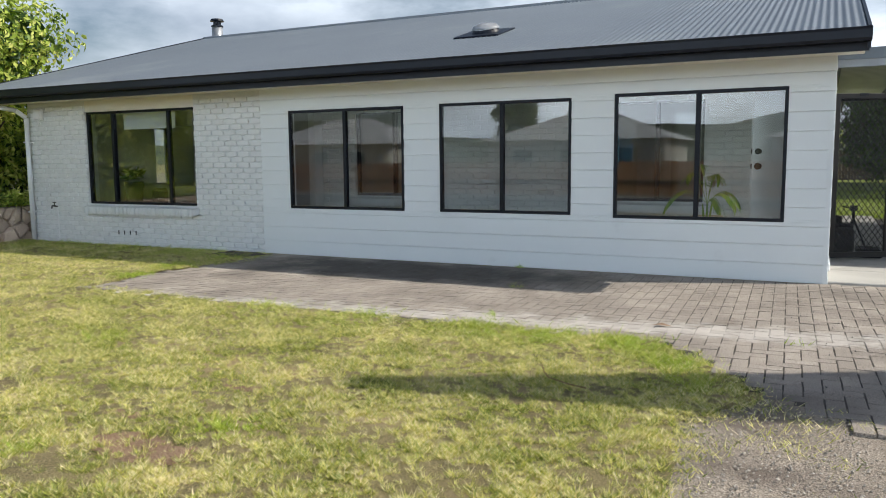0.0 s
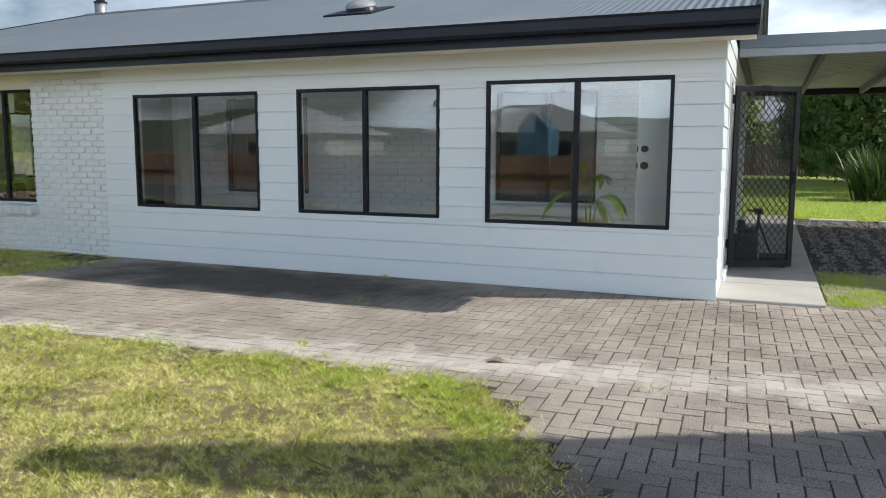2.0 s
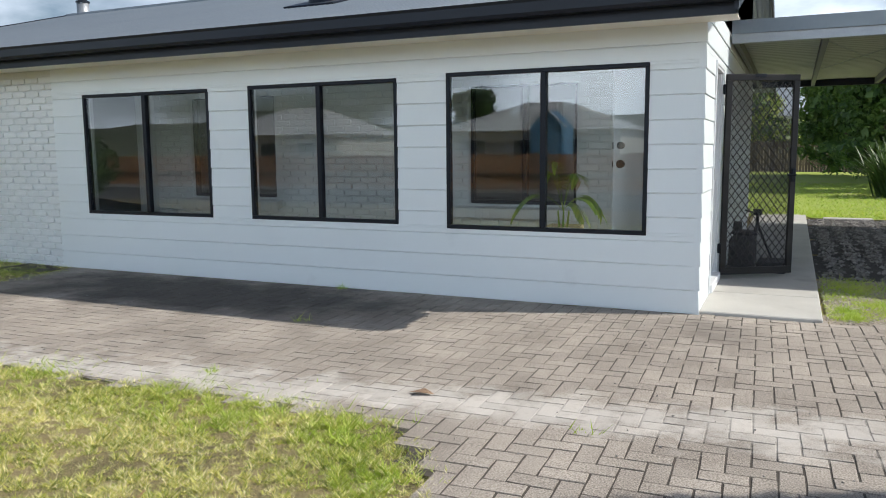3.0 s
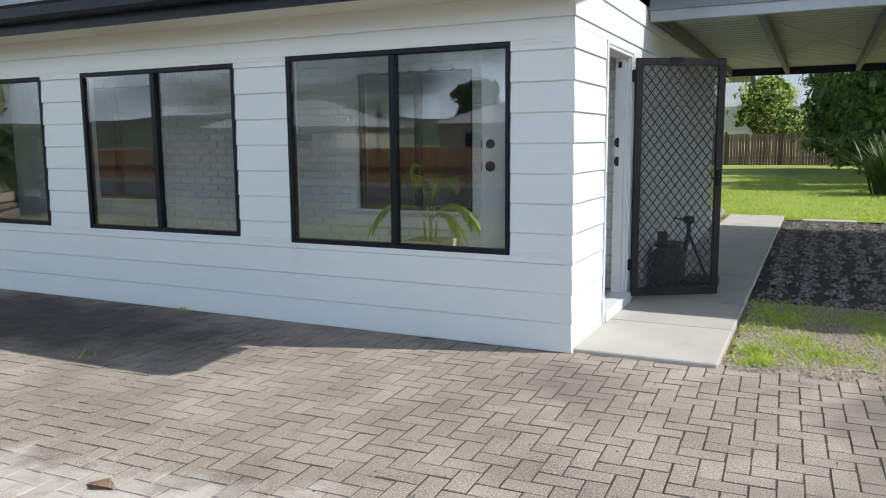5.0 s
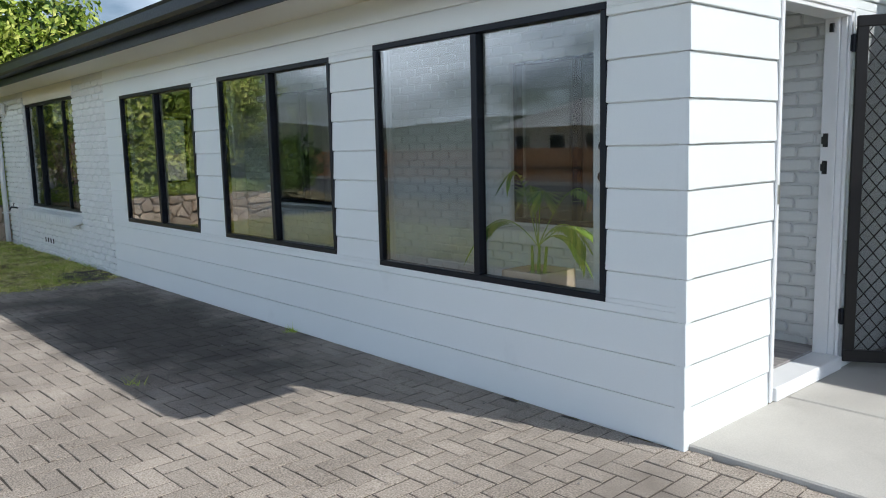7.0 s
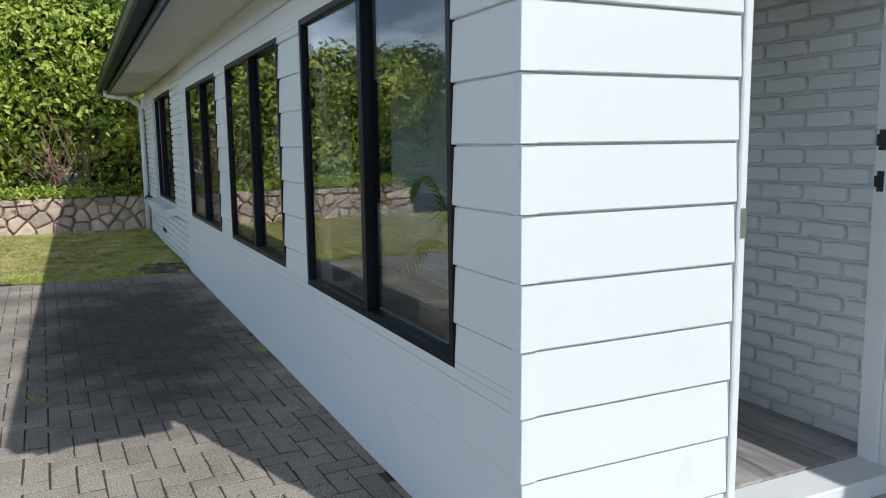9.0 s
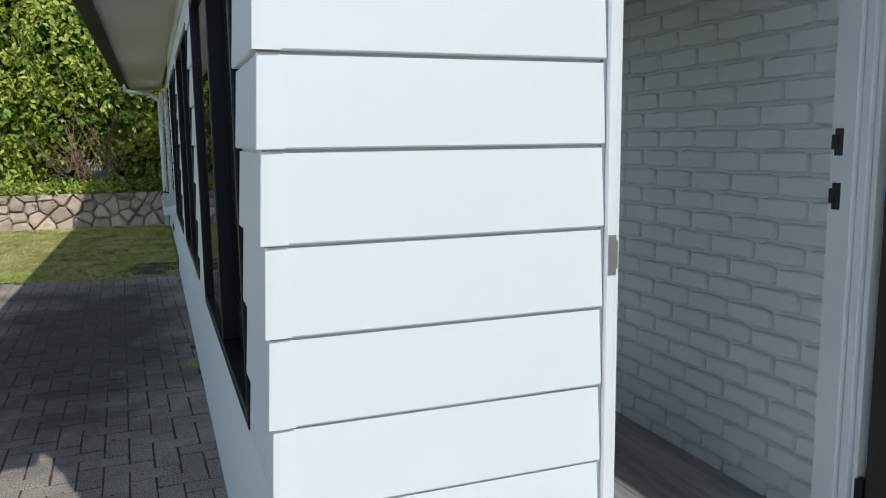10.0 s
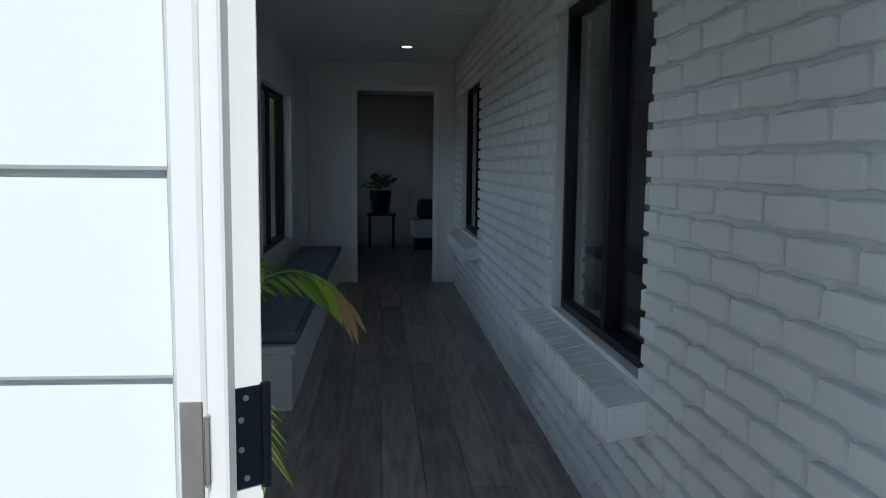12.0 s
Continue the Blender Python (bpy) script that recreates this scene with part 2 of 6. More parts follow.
M_STEEL = material("galvanised_steel", (0.30, 0.32, 0.34), (0.42, 0.44, 0.46), 4, 50, 0.45, 0.08, metal=0.6)
# rafter steel, darkened in colour for the shade under the carport sheets
M_RAFTER = material("shade_dark_rafter", (0.09, 0.095, 0.10), (0.15, 0.155, 0.16), 4, 50, 0.6, 0.08)
M_SHEET = material("cream_roof_sheet", (0.34, 0.35, 0.30), (0.46, 0.46, 0.40), 1.5, 40, 0.5, 0.08, metal=0.1)
M_GLASS = glass_material("window_glass")
M_SCREEN = screen_material("insect_screen", (0.05, 0.05, 0.055), 0.32)
DRIFT = (-0.12, 2.72)
# growth on the pavers along the front, the house's shade deepened in its colour
MILDEW_SHADE = ((-4.5, -0.75), (2.6, 0.85), (0.062, 0.054, 0.046))
M_PAVER = material("concrete_paver", (0.17, 0.143, 0.118), (0.50, 0.44, 0.375), 1.7, 130, 0.9, 0.7, 0.006, each=0.09, stain=(0.20, 0.174, 0.148), stain_scale=0.75, stain_at=0.55, grit=2.8, drift=DRIFT, mildew_shade=MILDEW_SHADE)
M_PAVER_FAR = material("concrete_paving", (0.17, 0.143, 0.118), (0.50, 0.44, 0.375), 1.7, 130, 0.9, 0.7, 0.006, island=0.09, stain=(0.20, 0.174, 0.148), stain_scale=0.75, stain_at=0.55, grit=2.8, drift=DRIFT, mildew_shade=MILDEW_SHADE)
M_BED = material("joint_sand", (0.05, 0.042, 0.033), (0.15, 0.125, 0.10), 4, 120, 0.95, 0.8, 0.006)
M_JOINT = material("paving_joint_sand", (0.035, 0.03, 0.024), (0.12, 0.10, 0.082), 2.5, 120, 0.95, 0.8, 0.006, drift=DRIFT)
M_CONCRETE = material("concrete_path", (0.38, 0.365, 0.335), (0.56, 0.54, 0.495), 2.2, 150, 0.8, 0.35, 0.003, grit=1.2, stain=(0.36, 0.34, 0.31), stain_scale=1.6, stain_at=0.58)
M_SOIL = material("gravelly_soil", (0.17, 0.135, 0.10), (0.58, 0.50, 0.41), 2, 110, 0.95, 1.0, 0.02, grit=2.6, stain=(0.22, 0.18, 0.145), stain_scale=1.2, stain_at=0.56)
M_EARTH = material("bare_earth", (0.20, 0.12, 0.07), (0.40, 0.27, 0.17), 5, 80, 0.95, 1.0, 0.02)
M_LAWN = material("lawn_ground", (0.08, 0.07, 0.028), (0.52, 0.42, 0.20), 1.6, 130, 0.95, 1.0, 0.03, stain=(0.46, 0.35, 0.19), stain_scale=1.3, stain_at=0.55, grit=2.2)
M_GRASS = leaf_material("grass_blades", (0.20, 0.27, 0.04), (0.80, 0.78, 0.18), (1.0, 0.90, 0.56), 2.2, 1.45, 1.7, 0.42)
M_FRESH = leaf_material("fresh_grass_blades", (0.22, 0.36, 0.03), (0.46, 0.60, 0.07), (0.70, 0.72, 0.18), 2.5, through_light=0.4)
M_HEDGE = leaf_material("hedge_leaves", (0.06, 0.13, 0.014), (0.40, 0.52, 0.07), (0.80, 0.80, 0.22), 1.1, 0.8, 1.5, 0.35)
# dark leaves: whole dark shrubs, and painted shade inside the crowns
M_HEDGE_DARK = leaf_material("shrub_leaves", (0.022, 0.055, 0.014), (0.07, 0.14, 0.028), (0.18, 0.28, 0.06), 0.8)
M_FLAX = leaf_material("flax_blades", (0.03, 0.06, 0.02), (0.06, 0.11, 0.03), (0.14, 0.19, 0.06), 1.5)
M_BARK = material("bark", (0.06, 0.045, 0.03), (0.13, 0.10, 0.07), 6, 60, 0.9, 1.0, 0.02)
M_STONE = material("wall_stone", (0.40, 0.29, 0.22), (0.72, 0.60, 0.48), 4, 60, 0.85, 0.8, 0.015, each=0.34)
M_STONE_GAP = material("wall_mortar", (0.36, 0.30, 0.24), (0.48, 0.40, 0.32), 5, 80, 0.95, 0.9, 0.01)
M_PALING = material("weathered_palings", (0.10, 0.075, 0.05), (0.21, 0.16, 0.11), 3, 30, 0.85, 0.6, 0.006, each=0.25, stretch=(1, 1, 0.15))
M_ORANGE_PALING = material("new_palings", (0.30, 0.15, 0.07), (0.44, 0.25, 0.13), 3, 30, 0.8, 0.4, 0.005, island=0.15, stretch=(1, 1, 0.15))
M_PLASTER = material("interior_plaster", (0.70, 0.72, 0.74), (0.76, 0.78, 0.79), 1.5, 60, 0.6, 0.04)
M_FLOOR = material("grey_floor_board", (0.17, 0.158, 0.155), (0.45, 0.425, 0.41), 6, 34, 0.42, 0.12, 0.002, each=0.16, stretch=(0.10, 1, 1), grit=1.9)
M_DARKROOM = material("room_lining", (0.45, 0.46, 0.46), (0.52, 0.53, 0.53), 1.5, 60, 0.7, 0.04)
M_WOODBOX = material("pale_planter_wood", (0.50, 0.37, 0.25), (0.66, 0.52, 0.38), 4, 40, 0.55, 0.15, 0.002, stretch=(1, 1, 0.12))
M_PALM = leaf_material("palm_leaves", (0.07, 0.16, 0.02), (0.20, 0.36, 0.04), (0.45, 0.55, 0.08), 3.0)
M_DRY = leaf_material("dry_leaf_tips", (0.22, 0.13, 0.06), (0.34, 0.22, 0.11), (0.45, 0.32, 0.18), 3.0)
M_CUSHION = material("blue_grey_cloth", (0.13, 0.15, 0.20), (0.20, 0.22, 0.28), 6, 200, 0.9, 0.5, 0.002)
M_BRASS = material("dark_metal_fitting", (0.03, 0.03, 0.03), (0.07, 0.07, 0.07), 20, 120, 0.35, 0.1, 0.001, metal=0.7)
M_CHROME = material("worn_steel_fitting", (0.45, 0.45, 0.44), (0.60, 0.60, 0.58), 20, 120, 0.35, 0.1, 0.001, metal=0.9)
M_BLACKPLASTIC = material("black_fabric", (0.012, 0.012, 0.014), (0.03, 0.03, 0.034), 8, 160, 0.7, 0.3, 0.002)
M_ASPHALT = material("road_asphalt", (0.06, 0.06, 0.062), (0.11, 0.11, 0.11), 2, 60, 0.9, 0.6, 0.01)
M_FARROOF = material("pale_metal_roof", (0.62, 0.64, 0.66), (0.72, 0.73, 0.74), 1, 20, 0.5, 0.05)
M_FARWALL = material("pale_house_wall", (0.55, 0.53, 0.48), (0.64, 0.62, 0.58), 1, 20, 0.7, 0.05)
M_BLUE = material("blue_shed_boards", (0.10, 0.26, 0.45), (0.14, 0.32, 0.52), 1, 20, 0.6, 0.1)
M_HILL = material("far_hills", (0.05, 0.075, 0.05), (0.17, 0.18, 0.11), 0.03, 0.15, 1.0, 0.0, grit=1.5)
M_MULCH = material("dark_gravel", (0.045, 0.04, 0.036), (0.11, 0.10, 0.09), 4, 90, 0.95, 1.0, 0.02)
M_PEBBLE = material("gravel_stones", (0.14, 0.13, 0.12), (0.32, 0.30, 0.28), 6, 90, 0.85, 0.5, 0.005, island=0.35)
M_PALE_PEBBLE = material("pale_stones", (0.32, 0.28, 0.23), (0.58, 0.53, 0.46), 6, 90, 0.85, 0.5, 0.005, island=0.3)
M_LAMP = glow_material("lamp_glow", (1.0, 0.86, 0.62), 14.0)
M_RUBBLE = material("door_paint", (0.78, 0.79, 0.79), (0.83, 0.84, 0.84), 3, 100, 0.35, 0.04, 0.001)

# ---------------------------------------------------------------- builders


def add_box(bm, x0, x1, y0, y1, z0, z1, bevel=0.0):
    made = bmesh.ops.create_cube(bm, size=1.0, matrix=Matrix.LocRotScale(((x0 + x1) / 2, (y0 + y1) / 2, (z0 + z1) / 2), None, (abs(x1 - x0), abs(y1 - y0), abs(z1 - z0))))
    if bevel:
        edges = list({e for v in made["verts"] for e in v.link_edges})
        bmesh.ops.bevel(bm, geom=edges, offset=bevel, segments=1, affect="EDGES")


def boxes(*sizes, bevel=0.0):
    bm = bmesh.new()
    for s in sizes:
        add_box(bm, *s, bevel=bevel)
    return bm


def cyl(bm, p, q, r, r2=None, n=14):
    p, q = Vector(p), Vector(q)
    d = q - p
    m = Matrix.Translation((p + q) / 2) @ d.to_track_quat("Z", "Y").to_matrix().to_4x4()
    bmesh.ops.create_cone(bm, cap_ends=True, segments=n, radius1=r, radius2=r if r2 is None else r2, depth=d.length, matrix=m)


def part(name, bm, mat, parent=None, label="", smooth=False, at=None):
    """Links a bmesh as one mesh object, under a thing where one is given."""
    me = bpy.data.meshes.new(name)
    bm.normal_update()
    bm.to_mesh(me)
    bm.free()
    me.materials.append(mat)
    if smooth:
        for p in me.polygons:
            p.use_smooth = True
    ob = new(name, me)
    if parent:
        ob.parent = parent
    if at is not None:
        ob.matrix_basis = at
    if label:
        tagged(ob, label)
    return ob


def thing(name, label, category, group="", kind="", at=None):
    ob = new(name)
    ob.empty_display_size = 0.1
    if at is not None:
        ob.matrix_basis = at
    return tagged(ob, label, category, group, kind)


def quick_mesh(name, verts, faces, mat, parent=None, flat=False):
    """One mesh from arrays: verts (n, 3), faces (m, k); flat: with hard edges."""
    verts, faces = np.asarray(verts, np.float32), np.asarray(faces, np.int32)
    me = bpy.data.meshes.new(name)
    me.vertices.add(len(verts))
    me.vertices.foreach_set("co", verts.ravel())
    k = faces.shape[1]
    me.loops.add(faces.size)
    me.loops.foreach_set("vertex_index", faces.ravel())
    me.polygons.add(len(faces))
    me.polygons.foreach_set("loop_start", np.arange(0, faces.size, k, dtype=np.int32))
    me.update(calc_edges=True)
    me.validate()
    if flat:
        me.shade_flat()
    me.materials.append(mat)
    ob = new(name, me)
    if parent:
        ob.parent = parent
    return ob


def grid_wall(bm, a_cuts, z_cuts, solid, place):
    """A wall of cells: a_cuts along, z_cuts up; solid(a, z) tells whether the cell's middle is wall; place(a, d, z) with d 0 or 1 for its two faces."""
    na, nz = len(a_cuts) - 1, len(z_cuts) - 1
    full = [[solid((a_cuts[i] + a_cuts[i + 1]) / 2, (z_cuts[j] + z_cuts[j + 1]) / 2) for j in range(nz)] for i in range(na)]
    at = {}

    def v(i, d, j):
        if (i, d, j) not in at:
            at[i, d, j] = bm.verts.new(place(a_cuts[i], d, z_cuts[j]))
        return at[i, d, j]

    def is_full(i, j):
        return 0 <= i < na and 0 <= j < nz and full[i][j]
    for i in range(na):
        for j in range(nz):
            if not full[i][j]:
                continue
            bm.faces.new([v(i, 0, j), v(i + 1, 0, j), v(i + 1, 0, j + 1), v(i, 0, j + 1)])
            bm.faces.new([v(i, 1, j), v(i, 1, j + 1), v(i + 1, 1, j + 1), v(i + 1, 1, j)])
            if not is_full(i - 1, j):
                bm.faces.new([v(i, 0, j), v(i, 0, j + 1), v(i, 1, j + 1), v(i, 1, j)])
            if not is_full(i + 1, j):
                bm.faces.new([v(i + 1, 0, j), v(i + 1, 1, j), v(i + 1, 1, j + 1), v(i + 1, 0, j + 1)])
            if not is_full(i, j - 1):
                bm.faces.new([v(i, 0, j), v(i, 1, j), v(i + 1, 1, j), v(i + 1, 0, j)])
            if not is_full(i, j + 1):
                bm.faces.new([v(i, 0, j + 1), v(i + 1, 0, j + 1), v(i + 1, 1, j + 1), v(i, 1, j + 1)])
    bmesh.ops.recalc_face_normals(bm, faces=bm.faces)


def wall_with_holes(name, a0, a1, z0, z1, holes, place, mat):
    """holes: (a0, a1, z0, z1) each."""
    bm = bmesh.new()
    ac = sorted({a0, a1, *[h[0] for h in holes], *[h[1] for h in holes]})
    zc = sorted({z0, z1, *[h[2] for h in holes], *[h[3] for h in holes]})
    grid_wall(bm, ac, zc, lambda a, z: not any(h[0] < a < h[1] and h[2] < z < h[3] for h in holes), place)
    return part(name, bm, mat)


def cut_spans(lo, hi, cuts):
    """What is left of lo..hi once the spans in cuts are taken out."""
    spans = [(lo, hi)]
    for c0, c1 in cuts:
        left = []
        for s0, s1 in spans:
            if c1 <= s0 or c0 >= s1:
                left.append((s0, s1))
            else:
                if c0 - s0 > 0.012:
                    left.append((s0, c0))
                if s1 - c1 > 0.012:
                    left.append((c1, s1))
        spans = left
    return spans


def sliding_window(name, x0, x1, z0, z1, y, mullions, thick=0.036, depth=0.08, facing=-1, label="", sash=0.0):
    """An aluminium window in a wall along x, its outer face at y, with upright bars at the given x. Each pane is glass."""
    win = tagged(thing(name, label, "window"), kind="structure")
    t, ya, yb = thick, y, y - facing * depth
    part("window_frame", boxes((x0, x1, ya, yb, z1 - t, z1), (x0, x1, ya, yb, z0, z0 + t), (x0, x0 + t, ya, yb, z0 + t, z1 - t), (x1 - t, x1, ya, yb, z0 + t, z1 - t), bevel=0.004), M_BLACK, win)
    edges = [x0 + t, *mullions, x1 - t]
    for m in mullions:
        part("mullion", boxes((m - t * 0.7, m + t * 0.7, ya - facing * 0.008, yb, z0 + t, z1 - t), bevel=0.004), M_BLACK, win)
    for k in range(len(edges) - 1):
        yy = (ya + yb) / 2 - facing * (0.014 if k % 2 else -0.010)
        pane = part("pane", boxes((edges[k] + 0.001, edges[k + 1] - 0.001, yy - 0.003, yy + 0.003, z0 + t + 0.001, z1 - t - 0.001)), M_GLASS, win)
        pane.visible_shadow = False
    return win

# ---------------------------------------------------------------- house: plan
FLOOR, CEIL, SOFFIT = 0.12, 2.48, 2.37
BOARD_END, LEFT_END = -7.40, -12.50
BRICK_Y = 1.80            # face of the brick wall inside the sunroom
BACK_Y, RIDGE_Y, RIDGE_Z = 10.8, 5.4, 4.25
EAVE_Y, EAVE_Z = -0.62, 2.53
ROOF_R, ROOF_L = 0.27, -13.40
W1, W2, W3 = (-6.90, -5.04, 0.667, 2.043), (-4.515, -2.77, 0.667, 2.05), (-2.26, -0.425, 0.643, 2.073)
WB = (-11.08, -8.71, 0.663, 2.17)
DOOR = (0.86, 1.68, FLOOR, 2.10)
HW1, HW2 = (-2.78, -1.50, 0.746, 2.12), (-6.95, -5.54, 0.77, 2.13)
END_X = -7.60

# front wall behind the boards, and the brick end of it
wall_with_holes("wall_front", BOARD_END, -0.10, 0.0, CEIL + 0.02, [W1, W2, W3], lambda a, d, z: (a, 0.10 * d, z), M_PLASTER)
tagged(bpy.data.objects["wall_front"], "white front wall of the sunroom behind horizontal boards", "wall", kind="structure")
wall_with_holes("wall_front_brick", LEFT_END, BOARD_END, -0.03, CEIL + 0.02, [WB], lambda a, d, z: (a, 0.031 + 0.2 * d, z), M_MORTAR)
tagged(bpy.data.objects["wall_front_brick"], "white painted brick front wall with a wide window", "wall", kind="structure")
wall_with_holes("wall_side", 0.0, 7.3, 0.0, 2.60, [(0.80, 1.74, 0.0, 2.14)], lambda a, d, z: (-0.10 * d, a, z), M_PLASTER)
tagged(bpy.data.objects["wall_side"], "white boarded side wall with an open doorway", "wall", kind="structure")
FW = (2.0, 3.1, 0.85, 2.05)
wall_with_holes("wall_left", 0.245, BACK_Y, -0.03, CEIL, [FW], lambda a, d, z: (LEFT_END + 0.2 * d, a, z), M_MORTAR)
tagged(bpy.data.objects["wall_left"], "plain left end wall of the house", "wall", kind="structure")
wall_with_holes("wall_back", LEFT_END, -0.9, -0.03, CEIL, [], lambda a, d, z: (a, BACK_Y - 0.2 * d, z), M_MORTAR)
tagged(bpy.data.objects["wall_back"], "plain back wall of the house", "wall", kind="structure")
wall_with_holes("wall_return", 7.3, BACK_Y, -0.03, CEIL, [], lambda a, d, z: (-0.9 - 0.2 * d, a, z), M_MORTAR)
tagged(bpy.data.objects["wall_return"], "plain white wall of the recessed rear corner", "wall", kind="structure")
part("wall_recess", boxes((-1.1, -0.1, 7.2, 7.3, 0.0, CEIL)), M_BOARD)
tagged(bpy.data.objects["wall_recess"], "short white wall closing the side wing", "wall", kind="structure")
wall_with_holes("wall_hall_brick", END_X, -0.10, 0.0, CEIL, [HW1, HW2], lambda a, d, z: (a, BRICK_Y + 0.010 + 0.2 * d, z), M_MORTAR)
tagged(bpy.data.objects["wall_hall_brick"], "white painted brick wall inside the sunroom", "wall", kind="structure")
wall_with_holes("wall_hall_end", 0.10, BRICK_Y + 0.2, 0.0, CEIL, [(0.74, 1.56, 0.0, 2.18)], lambda a, d, z: (END_X - 0.1 * d, a, z), M_PLASTER)
tagged(bpy.data.objects["wall_hall_end"], "plain end wall of the sunroom with an opening", "wall", kind="structure")
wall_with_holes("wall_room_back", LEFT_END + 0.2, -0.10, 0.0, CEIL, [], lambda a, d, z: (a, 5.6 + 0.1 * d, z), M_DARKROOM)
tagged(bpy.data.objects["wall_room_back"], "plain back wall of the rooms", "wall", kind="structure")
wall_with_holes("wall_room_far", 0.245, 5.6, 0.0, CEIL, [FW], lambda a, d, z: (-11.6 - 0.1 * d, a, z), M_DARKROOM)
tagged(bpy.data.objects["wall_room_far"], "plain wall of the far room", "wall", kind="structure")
part("floor", boxes((LEFT_END + 0.2, -0.10, 0.10, BACK_Y - 0.2, 0.0, FLOOR - 0.012)), M_FLOOR)
tagged(bpy.data.objects["floor"], "grey-brown plank floor of the sunroom", "floor", kind="structure")
part("ceiling", boxes((LEFT_END + 0.2, -0.10, 0.10, BACK_Y - 0.2, CEIL, CEIL + 0.03)), M_PLASTER)
tagged(bpy.data.objects["ceiling"], "plain white plaster ceiling", "ceiling", kind="structure")

# ---------------------------------------------------------------- roof
SLOPE = (RIDGE_Z - EAVE_Z) / (RIDGE_Y - EAVE_Y)
BACK_EAVE = 2 * RIDGE_Y - EAVE_Y
HIP_X = ROOF_L + 0.001


def roof_sheet(name, x0, x1, y0, y1, z0, z1, left_cut, mat, pitch=0.076, height=0.009):
    """Corrugated sheets that run up the slope from y0 to y1; left_cut(v) is where the sheet ends at height share v."""
    n = int((x1 - x0) / pitch * 6)
    xs = np.linspace(x0, x1, n + 1)
    verts, faces = [], []
    for i, x in enumerate(xs):
        wave = height * (math.cos(2 * math.pi * x / pitch) - 1)
        top = 1.0
        if x < x0 + left_cut:
            top = max((x - x0) / left_cut, 0.0)
        for v in (0.0, top):
            verts.append((x, y0 + (y1 - y0) * v, z0 + (z1 - z0) * v + wave))
    for i in range(n):
        faces.append((2 * i, 2 * i + 2, 2 * i + 3, 2 * i + 1))
    return quick_mesh(name, verts, faces, mat)


roof = thing("roof", "grey corrugated steel roof with a dark gutter along the eave", "roof", kind="structure")
roof_sheet("roof_slope", ROOF_L, ROOF_R, EAVE_Y - 0.03, RIDGE_Y, EAVE_Z, RIDGE_Z, HIP_X - ROOF_L, M_ROOF).parent = roof
roof_sheet("roof_slope", ROOF_L, ROOF_R, BACK_EAVE, RIDGE_Y, EAVE_Z, RIDGE_Z, HIP_X - ROOF_L, M_ROOF).parent = roof
bm = bmesh.new()
cyl(bm, (HIP_X, RIDGE_Y, RIDGE_Z - 0.01), (ROOF_R, RIDGE_Y, RIDGE_Z - 0.01), 0.05, n=10)
part("ridge_cap", bm, M_ROOF, roof)
# gutter: a half-open trough, then the fascia behind it
gy = EAVE_Y
bm = bmesh.new()
profile = [(gy + 0.06, 2.53), (gy + 0.06, 2.425), (gy + 0.045, 2.405), (gy - 0.055, 2.405), (gy - 0.075, 2.43), (gy - 0.075, 2.505), (gy - 0.085, 2.53), (gy - 0.065, 2.533), (gy - 0.06, 2.51), (gy - 0.06, 2.435), (gy + 0.05, 2.43)]
ring = []
for x in (ROOF_L - 0.05, ROOF_R + 0.015):
    ring.append([bm.verts.new((x, y, z)) for y, z in profile])
for k in range(len(profile) - 1):
    bm.faces.new((ring[0][k], ring[0][k + 1], ring[1][k + 1], ring[1][k]))
bm.faces.new(ring[0][1:6])
bm.faces.new(ring[1][1:6][::-1])
part("gutter", bm, M_GUTTER, roof, "dark steel gutter")
part("fascia", boxes((ROOF_L, ROOF_R, gy + 0.065, gy + 0.09, 2.325, 2.52)), M_GUTTER, roof, "dark painted fascia")
# barge board up the gable
bm = bmesh.new()
for x0, x1 in ((ROOF_R - 0.02, ROOF_R + 0.01), (ROOF_L - 0.01, ROOF_L + 0.02)):
    for ya, za, yb, zb in ((EAVE_Y, EAVE_Z, RIDGE_Y, RIDGE_Z), (BACK_EAVE, EAVE_Z, RIDGE_Y, RIDGE_Z)):
        vs = [bm.verts.new(p) for p in ((x0, ya, za - 0.19), (x0, yb, zb - 0.19), (x0, yb, zb + 0.02), (x0, ya, za + 0.02), (x1, ya, za - 0.19), (x1, yb, zb - 0.19), (x1, yb, zb + 0.02), (x1, ya, za + 0.02))]
        for f in ((0, 1, 2, 3), (7, 6, 5, 4), (0, 4, 5, 1), (3, 2, 6, 7), (0, 3, 7, 4), (1, 5, 6, 2)):
            bm.faces.new([vs[k] for k in f])
part("barge_board", bm, M_GUTTER, roof)
part("soffit", boxes((ROOF_L + 0.03, ROOF_R - 0.02, gy + 0.09, -0.002, SOFFIT - 0.012, SOFFIT)), M_SOFFIT, roof, "cream painted eave lining")
# gable wall over the side wall
bm = bmesh.new()
gable = [bm.verts.new(p) for p in ((-0.02, 0, 2.6), (-0.02, 7.0, 2.6), (-0.02, 7.0, 2.5 + SLOPE * (BACK_EAVE - 7.0)), (-0.02, RIDGE_Y, RIDGE_Z - 0.04), (-0.02, 0.0, EAVE_Z + SLOPE * 0.6 - 0.05))]
bm.faces.new(gable)
bmesh.ops.solidify(bm, geom=bm.faces, thickness=0.06)
part("gable_wall", bm, M_BOARD, roof)

bm = bmesh.new()
bm.faces.new([bm.verts.new(p) for p in ((LEFT_END + 0.1, 0.05, CEIL), (LEFT_END + 0.1, BACK_Y, CEIL), (LEFT_END + 0.1, RIDGE_Y, RIDGE_Z - 0.05))])
